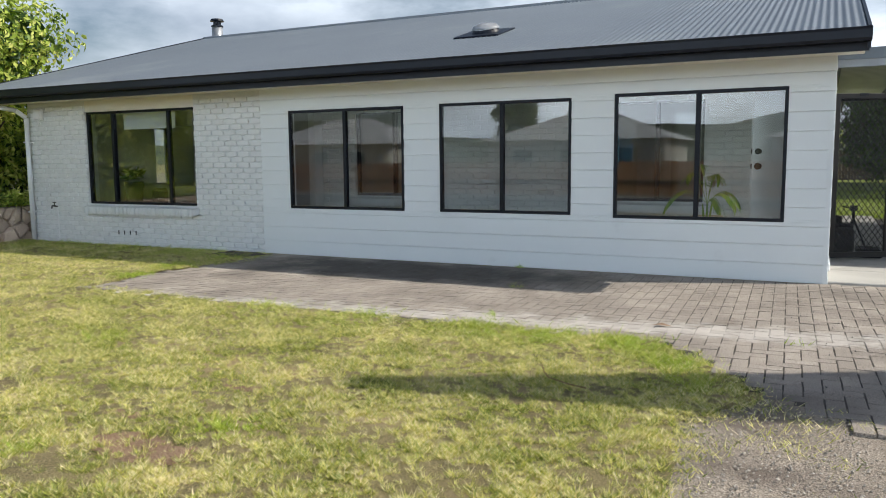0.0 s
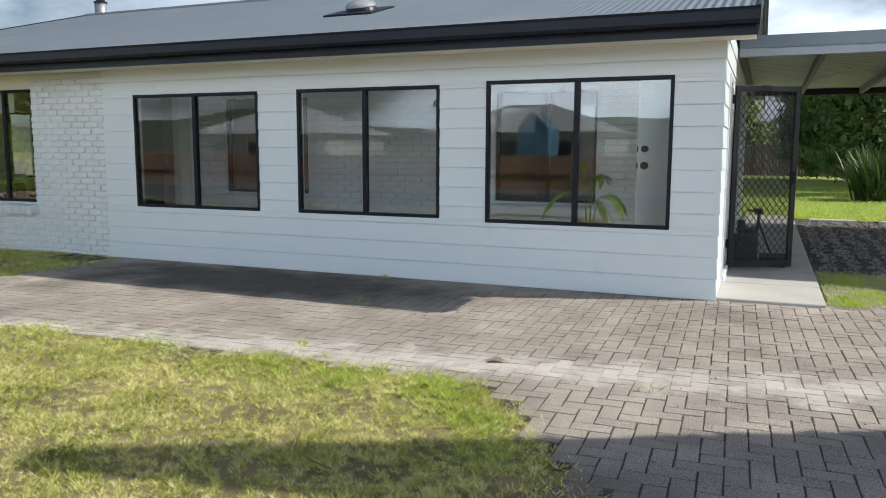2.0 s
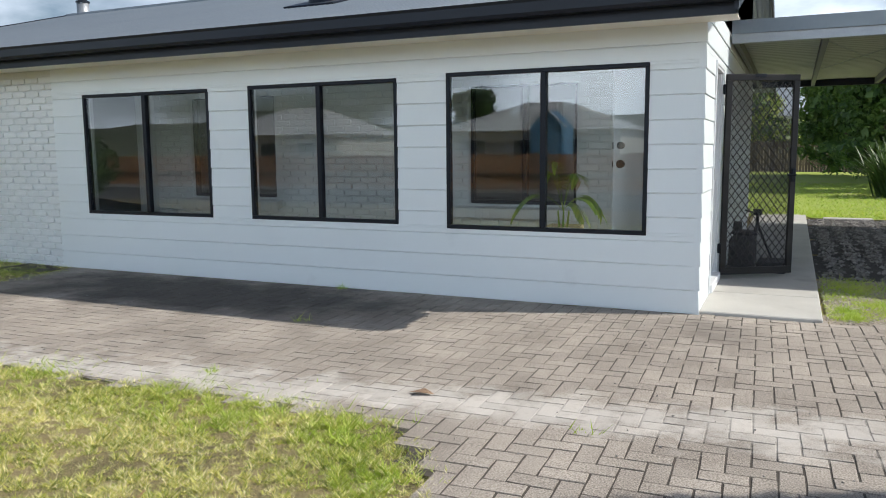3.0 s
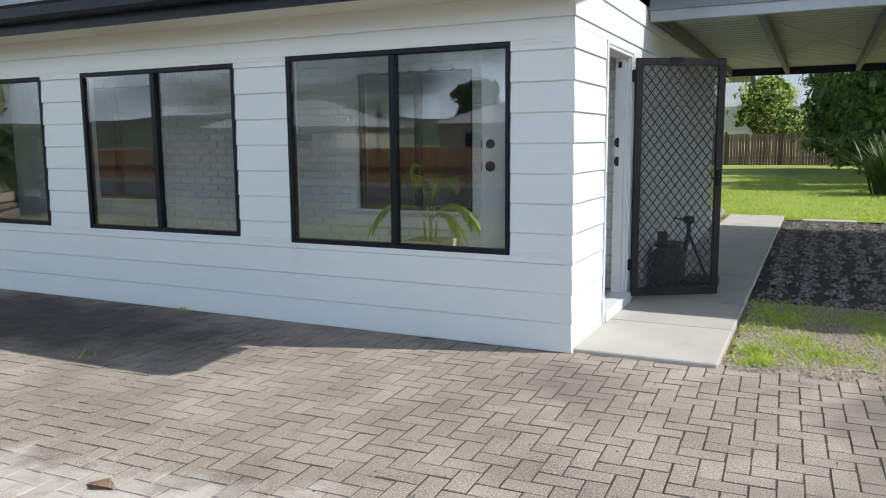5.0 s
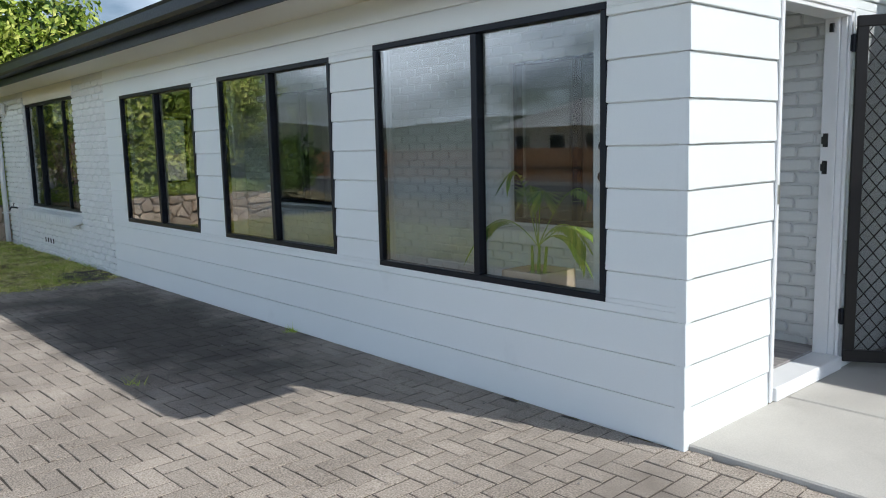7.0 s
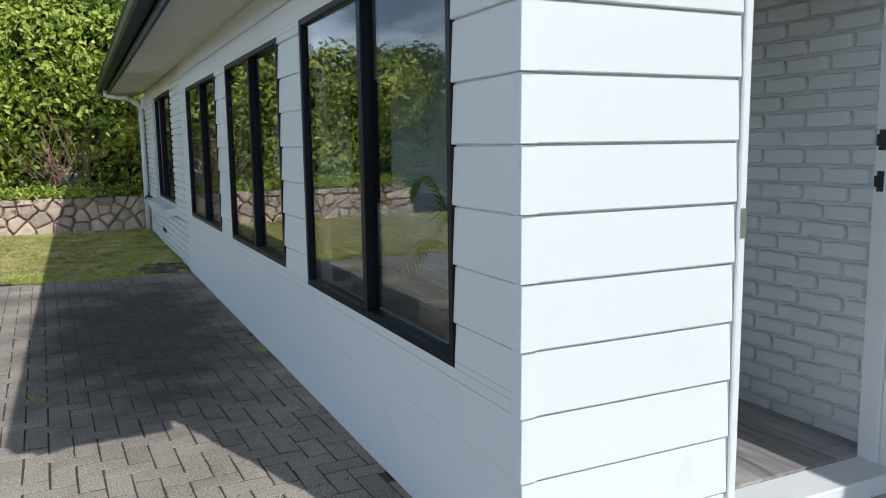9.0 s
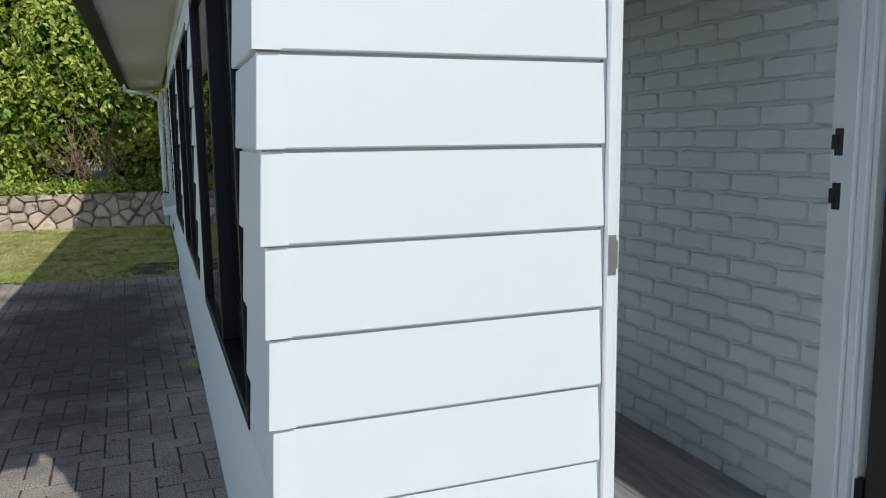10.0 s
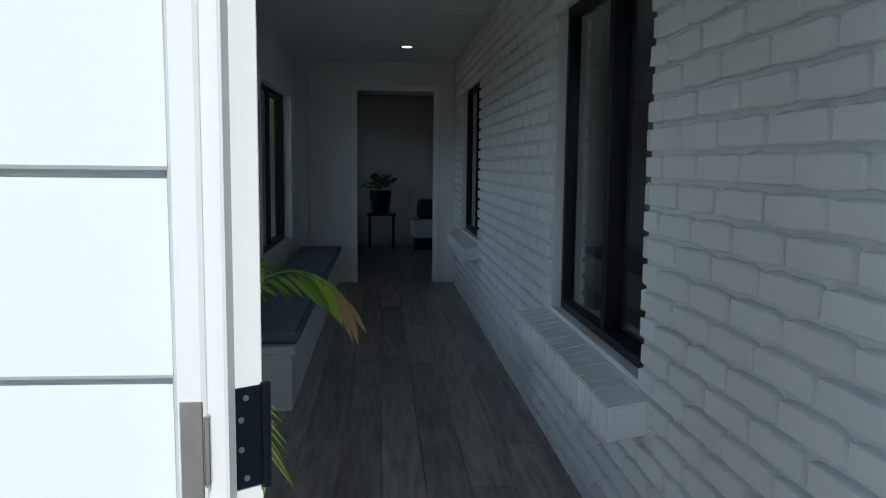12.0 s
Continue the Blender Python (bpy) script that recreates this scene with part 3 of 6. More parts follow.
bmesh.ops.solidify(bm, geom=bm.faces, thickness=0.06)
part("gable_wall", bm, M_BOARD, roof)

# flue on the ridge and the roof light
flue = thing("chimney_flue", "short galvanised chimney flue with a dark cap on the roof", "chimney")
FX, FY = -14.42, RIDGE_Y + 0.25
bm = bmesh.new()
cyl(bm, (FX + 1.2, FY, 3.9), (FX + 1.2, FY, 4.54), 0.125, n=20)
part("pipe", bm, M_STEEL, flue, smooth=True)
bm = bmesh.new()
cyl(bm, (FX + 1.2, FY, 4.54), (FX + 1.2, FY, 4.66), 0.09, n=20)
cyl(bm, (FX + 1.2, FY, 4.67), (FX + 1.2, FY, 4.72), 0.165, 0.14, n=20)
cyl(bm, (FX + 1.2, FY, 4.54), (FX + 1.2, FY, 4.57), 0.14, n=20)
part("cap", bm, M_GUTTER, flue, "dark metal cap")
sky_x, sky_y = -4.5, 1.5
sky_z = EAVE_Z + SLOPE * (sky_y - EAVE_Y)
light_dome = thing("roof_light", "round tubular roof light with a clear dome on dark flashing", "roof light", at=pose(sky_x, sky_y, sky_z + 0.005, math.degrees(math.atan(SLOPE)), 0, 0))
bm = bmesh.new()
add_box(bm, -0.34, 0.34, -0.40, 0.28, -0.005, 0.018, bevel=0.006)
part("flashing", bm, M_GUTTER, light_dome)
bm = bmesh.new()
cyl(bm, (0, 0, 0.0), (0, 0, 0.06), 0.22, 0.19, n=24)
part("collar", bm, M_GUTTER, light_dome)
bm = bmesh.new()
bmesh.ops.create_uvsphere(bm, u_segments=24, v_segments=12, radius=0.20, matrix=Matrix.Translation((0, 0, 0.06)) @ Matrix.Diagonal((1, 1, 0.45, 1)))
bmesh.ops.delete(bm, geom=[v for v in bm.verts if v.co.z < 0.058], context="VERTS")
part("dome", bm, material("clear_acrylic", (0.6, 0.62, 0.64), (0.7, 0.72, 0.74), 3, 50, 0.12, 0.0, see=0.5), light_dome, smooth=True)

# ---------------------------------------------------------------- windows
sliding_window("window_1", *W1, -0.02, [-5.97], label="black aluminium sliding window of two panes, closed", depth=0.07)
sliding_window("window_2", *W2, -0.02, [-3.66], label="black aluminium sliding window of two panes, closed", depth=0.07)
sliding_window("window_3", *W3, -0.02, [-1.335], label="large black aluminium sliding window of two panes, closed", depth=0.07)
sliding_window("window_4", *WB, 0.05, [-10.50, -9.28], label="wide black aluminium window of three panes in brick", depth=0.08)
sliding_window("window_5", *HW1, BRICK_Y + 0.05, [-2.12], label="black window in the inner brick wall, closed", thick=0.04)
sliding_window("window_6", *HW2, BRICK_Y + 0.05, [-6.25], label="far black window in the inner brick wall, closed", thick=0.04)
end_window = tagged(thing("window_7", "black-framed window in the far room's end wall, closed", "window"), kind="structure")
for ya, yb, za, zb in ((FW[0], FW[1], FW[2], FW[2] + 0.04), (FW[0], FW[1], FW[3] - 0.04, FW[3]), (FW[0], FW[0] + 0.04, FW[2] + 0.04, FW[3] - 0.04), (FW[1] - 0.04, FW[1], FW[2] + 0.04, FW[3] - 0.04), (2.53, 2.57, FW[2] + 0.04, FW[3] - 0.04)):
    part("window_frame", boxes((-12.42, -12.35, ya, yb, za, zb), bevel=0.003), M_BLACK, end_window)
for ya, yb in ((2.041, 2.529), (2.571, 3.059)):
    pane = part("pane", boxes((-12.388, -12.382, ya, yb, FW[2] + 0.041, FW[3] - 0.041)), M_GLASS, end_window)
    pane.visible_shadow = False
# roller blind in the wide front window
blind = thing("roller_blind", "white roller blind, rolled up high, inside the wide window", "blind")
part("cloth", boxes((-10.46, -9.32, 0.262, 0.266, 1.90, 2.14)), M_TRIM, blind)
bm = bmesh.new()
cyl(bm, (-10.48, 0.264, 2.16), (-9.30, 0.264, 2.16), 0.028, n=16)
part("roll", bm, M_TRIM, blind)
part("hem_bar", boxes((-10.46, -9.32, 0.257, 0.271, 1.878, 1.90), bevel=0.003), M_TRIM, blind)
# white linings inside the front windows
for wname, w in (("lining_1", W1), ("lining_2", W2), ("lining_3", W3)):
    x0, x1, z0, z1 = w
    part("window_" + wname, boxes((x0 - 0.06, x1 + 0.06, 0.103, 0.125, z0 - 0.06, z0), (x0 - 0.06, x1 + 0.06, 0.103, 0.125, z1, z1 + 0.06), (x0 - 0.06, x0, 0.103, 0.125, z0, z1), (x1, x1 + 0.06, 0.103, 0.125, z0, z1), bevel=0.003), M_TRIM)
    tagged(bpy.data.objects["window_" + wname], "white timber lining round the inside of the window", "window trim", kind="structure")

# ---------------------------------------------------------------- doorway
frame_ob = tagged(thing("door_frame", "white painted timber door frame with worn edges", "door frame"), kind="structure")
d0, d1, dz0, dz1 = DOOR
part("jamb", boxes((-0.03, 0.012, 0.803, d0 - 0.004, 0.03, dz1 + 0.045), (-0.12, -0.031, 0.803, 0.834, 0.03, dz1 + 0.045), bevel=0.003), M_TRIM, frame_ob)
part("jamb", boxes((-0.13, -0.045, d1, 1.745, 0.03, dz1 + 0.045), (-0.043, -0.012, d1 + 0.014, 1.745, 0.03, dz1 + 0.045), (-0.010, 0.008, d1 + 0.030, 1.745, 0.03, dz1 + 0.045), bevel=0.003), M_TRIM, frame_ob)
part("head", boxes((-0.13, 0.012, d0 - 0.012, d1 + 0.012, dz1, dz1 + 0.045), bevel=0.003), M_TRIM, frame_ob)
part("stop_bead", boxes((0.013, 0.027, 0.808, 0.838, 0.03, 2.15), (0.013, 0.02, 0.838, 1.74, 2.125, 2.15), bevel=0.004), M_TRIM, frame_ob)
part("sill", boxes((-0.13, 0.045, d0 - 0.012, d1 + 0.012, 0.03, FLOOR - 0.01), bevel=0.006), M_TRIM, frame_ob)
for z in (1.40, 1.24):
    part("strike_plate", boxes((-0.115, -0.085, d1 - 0.003, d1 + 0.002, z - 0.04, z + 0.04), (-0.122, -0.10, d1 - 0.008, d1 + 0.003, z - 0.022, z + 0.022), bevel=0.002), M_BRASS, frame_ob, "dark metal strike plate")
part("closer_bracket", boxes((-0.10, -0.075, d1 - 0.012, d1 + 0.002, 2.02, 2.07), bevel=0.003), M_BRASS, frame_ob)
part("latch_keep", boxes((0.0272, 0.030, 0.814, 0.836, 1.085, 1.185), (0.02, 0.028, 0.836, 0.842, 1.10, 1.17), bevel=0.001), M_CHROME, frame_ob, "worn steel latch keep")

# the white inner door, folded back into the sunroom
inner = tagged(thing("door_1", "white flush entrance door standing open into the sunroom", "door", at=pose(-0.085, 0.857, 0, 0, 0, 180 + 33.8)), kind="structure")
part("leaf", boxes((0.0, 0.86, -0.02, 0.02, FLOOR + 0.01, 2.09), bevel=0.002), M_RUBBLE, inner)
for z, r in ((1.40, 0.028), (1.235, 0.032)):
    bm = bmesh.new()
    for s in (-1, 1):
        cyl(bm, (0.80, s * 0.02, z), (0.80, s * 0.028, z), r + 0.006, n=20)
        cyl(bm, (0.80, s * 0.028, z), (0.80, s * 0.06, z), r * 0.6, r, n=20)
    part("door_knob", bm, M_BRASS, inner, "dark metal door knob", smooth=False)
    part("latch", boxes((0.858, 0.863, -0.012, 0.012, z - 0.03, z + 0.03)), M_BRASS, inner)

for z in (0.35, 1.108, 1.9):
    hb = boxes((-0.003, 0.0005, -0.0185, 0.0185, z - 0.058, z + 0.058), bevel=0.001)
    cyl(hb, (-0.004, -0.021, z - 0.06), (-0.004, -0.021, z + 0.06), 0.006, n=10)
    h_ob = part("hinge", hb, M_BLACK, inner, "black metal hinge leaf")
    sb = bmesh.new()
    for yy, dz in ((0.002, -0.046), (0.002, 0.046), (0.008, -0.012), (0.008, 0.022)):
        cyl(sb, (-0.0042, yy, z + dz), (-0.002, yy, z + dz), 0.0035, n=8)
    part("screws", sb, M_CHROME, h_ob)

# the dark screen door, swung outwards
HINGE, FAR_EDGE = Vector((0.032, 1.722)), Vector((0.70, 2.14))
sdir = math.degrees(math.atan2(FAR_EDGE.y - HINGE.y, FAR_EDGE.x - HINGE.x))
sw, sz0, sz1 = (FAR_EDGE - HINGE).length, 0.075, 2.10
screen = tagged(thing("screen_door", "dark bronze security screen door with diamond grille, standing open", "screen door", at=pose(HINGE.x, HINGE.y, 0, 0, 0, sdir)), kind="structure")
fw = 0.062
part("frame", boxes((0, sw, -0.016, 0.016, sz1 - fw, sz1), (0, sw, -0.016, 0.016, sz0, sz0 + fw + 0.01), (0, fw, -0.016, 0.016, sz0 + fw + 0.01, sz1 - fw), (sw - fw, sw, -0.016, 0.016, sz0 + fw + 0.01, sz1 - fw), bevel=0.004), M_BRONZE, screen)
bm = bmesh.new()
gx0, gx1, gz0, gz1 = fw, sw - fw, sz0 + fw + 0.01, sz1 - fw
px, pz = 0.078, 0.098
k = -40
for fam in (1, -1):
    for k in range(-45, 46):
        # line x = x0 + px / pz * fam * (z - gz0), cut to the opening
        s = px / pz * fam
        base = gx0 + k * px
        zs = sorted([(gx0 - base) / s + gz0, (gx1 - base) / s + gz0])
        za, zb = max(zs[0], gz0), min(zs[1], gz1)
        if zb - za < 0.02:
            continue
        a, b = Vector((base + s * (za - gz0), 0.004 * fam, za)), Vector((base + s * (zb - gz0), 0.004 * fam, zb))
        d = b - a
        m = Matrix.Translation((a + b) / 2) @ d.to_track_quat("Z", "Y").to_matrix().to_4x4() @ Matrix.Diagonal((0.0065, 0.0065, d.length, 1))
        bmesh.ops.create_cube(bm, size=1.0, matrix=m)
part("grille", bm, M_BRONZE, screen, "dark diamond pattern grille")
part("insect_screen", boxes((gx0, gx1, 0.010, 0.0115, gz0, gz1)), M_SCREEN, screen, "fine dark insect screen")
hb = bmesh.new()
add_box(hb, sw - 0.055, sw - 0.01, -0.03, 0.03, 1.02, 1.16, bevel=0.006)
cyl(hb, (sw - 0.03, -0.03, 1.09), (sw - 0.03, -0.06, 1.09), 0.009)
cyl(hb, (sw - 0.03, -0.06, 1.09), (sw - 0.12, -0.06, 1.09), 0.008)
part("door_handle", hb, M_BLACK, screen, "black lever handle and lock")
part("closer_bracket", boxes((0.30, 0.42, -0.022, -0.014, 2.07, 2.105), bevel=0.003), M_BLACK, screen)
for z in (0.35, 1.95):
    hh = bmesh.new()
    cyl(hh, (-0.012, 0, z - 0.05), (-0.012, 0, z + 0.05), 0.011, n=12)
    add_box(hh, -0.03, 0.02, -0.004, 0.004, z - 0.045, z + 0.045)
    part("hinge", hh, M_BLACK, screen)

# ---------------------------------------------------------------- carport beside the house
carport = thing("carport", "grey steel carport with cream corrugated sheets beside the house", "carport")
CY0, CY1, CX1 = 2.30, 9.0, 5.6


def c_z(y):
    """Underside of the sheets."""
    return 2.585 - 0.002 * (y - CY0)


part("front_beam", boxes((0.03, CX1, CY0 - 0.03, CY0 + 0.03, c_z(CY0) - 0.125, c_z(CY0) - 0.005), bevel=0.004), M_STEEL, carport)
part("back_beam", boxes((-0.88, CX1, CY1 - 0.03, CY1 + 0.03, c_z(CY1) - 0.12, c_z(CY1) - 0.005), bevel=0.004), M_GUTTER, carport, "dark steel back beam")
part("front_flashing", boxes((0.03, CX1 + 0.05, CY0 - 0.06, CY0 - 0.032, c_z(CY0) - 0.03, c_z(CY0) + 0.10), (0.03, CX1 + 0.05, CY0 - 0.06, CY0 + 0.10, c_z(CY0) + 0.10, c_z(CY0) + 0.108)), M_ROOF, carport, "grey folded flashing")
for x in (0.06, 0.93, 1.93, 2.95, 3.95, 5.0):
    bm = bmesh.new()
    za, zb = c_z(CY0 + 0.03), c_z(CY1 - 0.03)
    vs = [bm.verts.new(p) for p in ((x - 0.03, CY0 + 0.032, za - 0.11), (x + 0.03, CY0 + 0.032, za - 0.11), (x + 0.03, CY0 + 0.032, za - 0.004), (x - 0.03, CY0 + 0.032, za - 0.004),
                                    (x - 0.03, CY1 - 0.032, zb - 0.11), (x + 0.03, CY1 - 0.032, zb - 0.11), (x + 0.03, CY1 - 0.032, zb - 0.004), (x - 0.03, CY1 - 0.032, zb - 0.004))]
    for f in ((0, 1, 2, 3), (7, 6, 5, 4), (0, 4, 5, 1), (3, 2, 6, 7), (0, 3, 7, 4), (1, 5, 6, 2)):
        bm.faces.new([vs[q] for q in f])
    part("rafter", bm, M_RAFTER, carport)
# sheets: the waves run along x
ny = int((CY1 - CY0 + 0.3) / 0.19 * 8)
ys = np.linspace(CY0 - 0.02, CY1 + 0.25, ny + 1)
sv, sf = [], []
for i, y in enumerate(ys):
    ph = (y / 0.19) % 1.0
    rib = 0.026 if ph < 0.25 else 0.0
    for x in (0.03, CX1):
        sv.append((x, y, c_z(y) + rib))
for i in range(ny):
    sf.append((2 * i, 2 * i + 1, 2 * i + 3, 2 * i + 2))
tagged(quick_mesh("roof_sheet", sv, sf, M_SHEET, carport), "cream ribbed roof sheets")
bm = bmesh.new()
for p, q in (((0.95, 3.0), (1.92, 6.5)), ((1.92, 3.0), (0.95, 6.5)), ((1.95, 3.0), (2.93, 6.5)), ((2.93, 3.0), (1.95, 6.5))):
    cyl(bm, (p[0], p[1], c_z(p[1]) - 0.06), (q[0], q[1], c_z(q[1]) - 0.06), 0.005, n=6)
part("brace_wire", bm, M_STEEL, carport)
for x, y in ((CX1 - 0.1, CY0), (CX1 - 0.1, CY1)):
    part("post", boxes((x - 0.04, x + 0.04, y - 0.04, y + 0.04, -0.03, c_z(y) - 0.12)), M_STEEL, carport)

# ---------------------------------------------------------------- weatherboards
front, side = bpy.data.objects["wall_front"], bpy.data.objects["wall_side"]
STEP = 0.2006


def board_piece(u0, u1, z0, z1, row, place):
    """A lapped board: its foot stands proud of its head. place(u, d, z): d metres out from the wall."""
    base, top = row * STEP, (row + 1) * STEP + 0.012

    def out(z):
        return 0.018 - 0.011 * (z - base) / (top - base)
    bm = bmesh.new()
    lip = min(0.004, (z1 - z0) / 3)
    prof = [(0.0, z0), (out(z0) - 0.003, z0), (out(z0), z0 + lip), (out(z1), z1), (0.0, z1)]
    if z1 > top - 0.03 and z1 - z0 > 0.04:
        # rebate at the board's head, a narrow shadow line under the next foot
        prof[3:] = [(out(z1), z1 - 0.0035), (0.002, z1 - 0.002), (0.0, z1)]
    rings = [[bm.verts.new(place(u, d, z)) for d, z in prof] for u in (u0, u1)]
    for k in range(len(prof) - 1):
        bm.faces.new((rings[0][k], rings[0][k + 1], rings[1][k + 1], rings[1][k]))
    bm.faces.new(rings[0])
    bm.faces.new(rings[1][::-1])
    bmesh.ops.recalc_face_normals(bm, faces=bm.faces)
    return bm


def boards(parent, u0, u1, rows, top, holes, place):
    for row in range(rows):
        za, zb = row * STEP + 0.001, min((row + 1) * STEP - 0.0035, top)
        if za >= top:
            break
        cuts = sorted({za, zb, *[h[2] for h in holes if za < h[2] < zb], *[h[3] for h in holes if za < h[3] < zb]})
        for c0, c1 in zip(cuts, cuts[1:]):
            gone = [(h[0], h[1]) for h in holes if h[2] < (c0 + c1) / 2 < h[3]]
            for s0, s1 in cut_spans(u0, u1, gone):
                part("weatherboard", board_piece(s0, s1, c0, c1, row, place), M_BOARD, parent)


boards(front, BOARD_END, 0.0, 12, SOFFIT - 0.013, [W1, W2, W3], lambda u, d, z: (u, -d, z))
boards(side, 0.0, 7.3, 13, 2.58, [(0.806, 1.752, 0.0, 2.148)], lambda u, d, z: (d, u, z))
# folded metal corner caps, one to a board
for row in range(12):
    z0, z1 = row * STEP + 0.0015, min((row + 1) * STEP - 0.003, SOFFIT - 0.014)
    bm = bmesh.new()
    lo, hi = 0.0212, 0.0105
    if row == 5:
        lo, hi = 0.0198, 0.0108
    def ringat(z, o):
        return [bm.verts.new(p) for p in ((-0.038, -o + 0.002, z), (-0.004, -o - 0.0005, z), (o - 0.002, -o, z), (o, -o + 0.002, z), (o + 0.0005, 0.004, z), (o - 0.002, 0.038, z), (0.0, 0.038, z), (0.0, 0.0, z), (-0.038, 0.0, z))]
    ra, rb = ringat(z0, lo), ringat(z1, hi)
    for k in range(9):
        bm.faces.new((ra[k], ra[(k + 1) % 9], rb[(k + 1) % 9], rb[k]))
    bm.faces.new(ra[::-1])
    bm.faces.new(rb)
    part("corner_cap", bm, M_BOARD, side)

# ---------------------------------------------------------------- ground
LAWN_EDGE = [(-14, -3.2), (-7.0, -3.15), (-5.6, -3.34), (-4.7, -3.32), (-3.4, -3.36), (-2.2, -3.28), (-1.15, -3.32), (-0.85, -3.6), (-0.57, -4.03), (-0.33, -4.42), (-0.66, -5.0), (-0.62, -5.5), (-0.58, -6.2), (-0.95, -7.5), (-1.5, -9.5), (-1.7, -14)]


def lawn_limit(x):
    """The y below which the front lawn lies, at x."""
    for (xa, ya), (xb, yb) in zip(LAWN_EDGE[:9], LAWN_EDGE[1:10]):
        if xa <= x <= xb:
            return ya + (yb - ya) * (x - xa) / (xb - xa)
    return -99.0


def right_limit(y):
    """The x left of which the front lawn lies, at y below the paving."""
    for (xa, ya), (xb, yb) in zip(LAWN_EDGE[8:], LAWN_EDGE[9:]):
        if yb <= y <= ya:
            return xa + (xb - xa) * (y - ya) / (yb - ya)
    return -0.6


def on_front_lawn(x, y):
    if x < -7.3 - 0.25 * math.sin(y * 2.1) and -3.25 < y < -0.02 and x > -12.7:
        return True
    if y < -3.2 and x < -0.3 and x > -12.7:
        return y < lawn_limit(x) and (y > -4.42 or x < right_limit(y))
    return False


bm = bmesh.new()
R = 900.0
bmesh.ops.create_grid(bm, x_segments=60, y_segments=60, size=R)
for v in bm.verts:
    v.co.z = -0.036
part("ground", bm, M_LAWN)
tagged(bpy.data.objects["ground"], "flat ground of grass and earth reaching the horizon", "ground", kind="structure")


def patch(name, inside, x0, x1, y0, y1, step, mat, z, rise=0.0, rough=3.0):
    """A strip of ground with a wavering edge: the cells of a fine grid that lie inside."""
    nx, ny_ = int((x1 - x0) / step), int((y1 - y0) / step)
    index, verts, faces = {}, [], []
    for i in range(nx):
        for j in range(ny_):
            cx, cy = x0 + (i + 0.5) * step, y0 + (j + 0.5) * step
            wob = 0.10 * noise.noise((cx * 3, cy * 3, 1.7))
            if not inside(cx + wob, cy + wob):
                continue
            face = []
            for di, dj in ((0, 0), (1, 0), (1, 1), (0, 1)):
                key = (i + di, j + dj)
                if key not in index:
                    index[key] = len(verts)
                    vx, vy = x0 + key[0] * step, y0 + key[1] * step
                    verts.append((vx + 0.3 * step * noise.noise((vx * 9, vy * 9, 0)), vy + 0.3 * step * noise.noise((vx * 9, vy * 9, 5)), z + rise * noise.noise((vx * rough, vy * rough, 3))))
                face.append(index[key])
            faces.append(face)
    return quick_mesh(name, verts, faces, mat)


tagged(patch("lawn_front", on_front_lawn, -12.75, 0.0, -9.0, 0.0, 0.045, M_LAWN, -0.004, 0.012), "front lawn of dry yellow and green grass", "lawn", kind="structure")
# gravelly soil beside the lawn's end and beyond the pavers
tagged(patch("soil_verge", lambda x, y: -1.9 < x < 2.2 and y < -3.9 - 0.55 * (x + 0.33), -2.2, 2.4, -13.0, -3.8, 0.08, M_SOIL, -0.014, 0.012), "pale gravelly soil beside the lawn", "soil", kind="structure")
tagged(patch("soil_side", lambda x, y: 0.96 < x < 9 and -0.1 < y < 2.6, 0.9, 9.0, -0.12, 2.7, 0.09, M_SOIL, -0.012, 0.014), "gravelly soil beside the concrete path", "soil", kind="structure")
tagged(patch("gravel_bay", lambda x, y: 0.93 < x < 6.2 and 2.3 < y < 9.8, 0.9, 6.4, 2.2, 9.9, 0.12, M_MULCH, -0.006, 0.02), "dark gravel floor under the carport", "gravel", kind="structure")

# concrete path in slabs
path = thing("pavement_path", "concrete path in slabs beside the house", "path", kind="structure")
for y0, y1 in ((0.02, 0.98), (0.995, 3.6), (3.615, 6.9), (6.915, 10.45)):
    part("slab", boxes((0.015, 0.945, y0, y1, -0.04, 0.028), bevel=0.008), M_CONCRETE, path)
for x0, x1, y in ((1.25, 2.1, 9.9), (2.5, 3.6, 9.85)):
    part("edging", boxes((x0, x1, y, y + 0.28, -0.04, 0.01), bevel=0.01), M_CONCRETE, path)

# ---------------------------------------------------------------- pavers, herringbone
paving = thing("pavement", "worn grey concrete pavers laid in herringbone", "paving", kind="structure")
PL, PW = 0.21, 0.105
LAY = pose(-1.266, -1.637, 0, 0, 0, 2.0)


def on_paving(x, y):
    if y > -0.03:
        return False
    if x < -7.25 + 0.15 * noise.noise((y * 2, 0.3, 0)):
        return False
    if y < -3.3 and x < -0.33:
        return y > lawn_limit(x) + 0.02 if x > -1.15 else False
    if x >= -0.33 and y < -4.35 - 0.9 * (x + 0.33):
        return False
    return x < 7.0 and y > -8.5


bed = patch("paving_bed", lambda x, y: on_paving(x, y), -7.6, 7.0, -8.5, 0.0, 0.08, M_JOINT, -0.0030, 0.0007)
tagged(bed, "dark sand in the joints of the pavers", "paving bed", kind="structure")


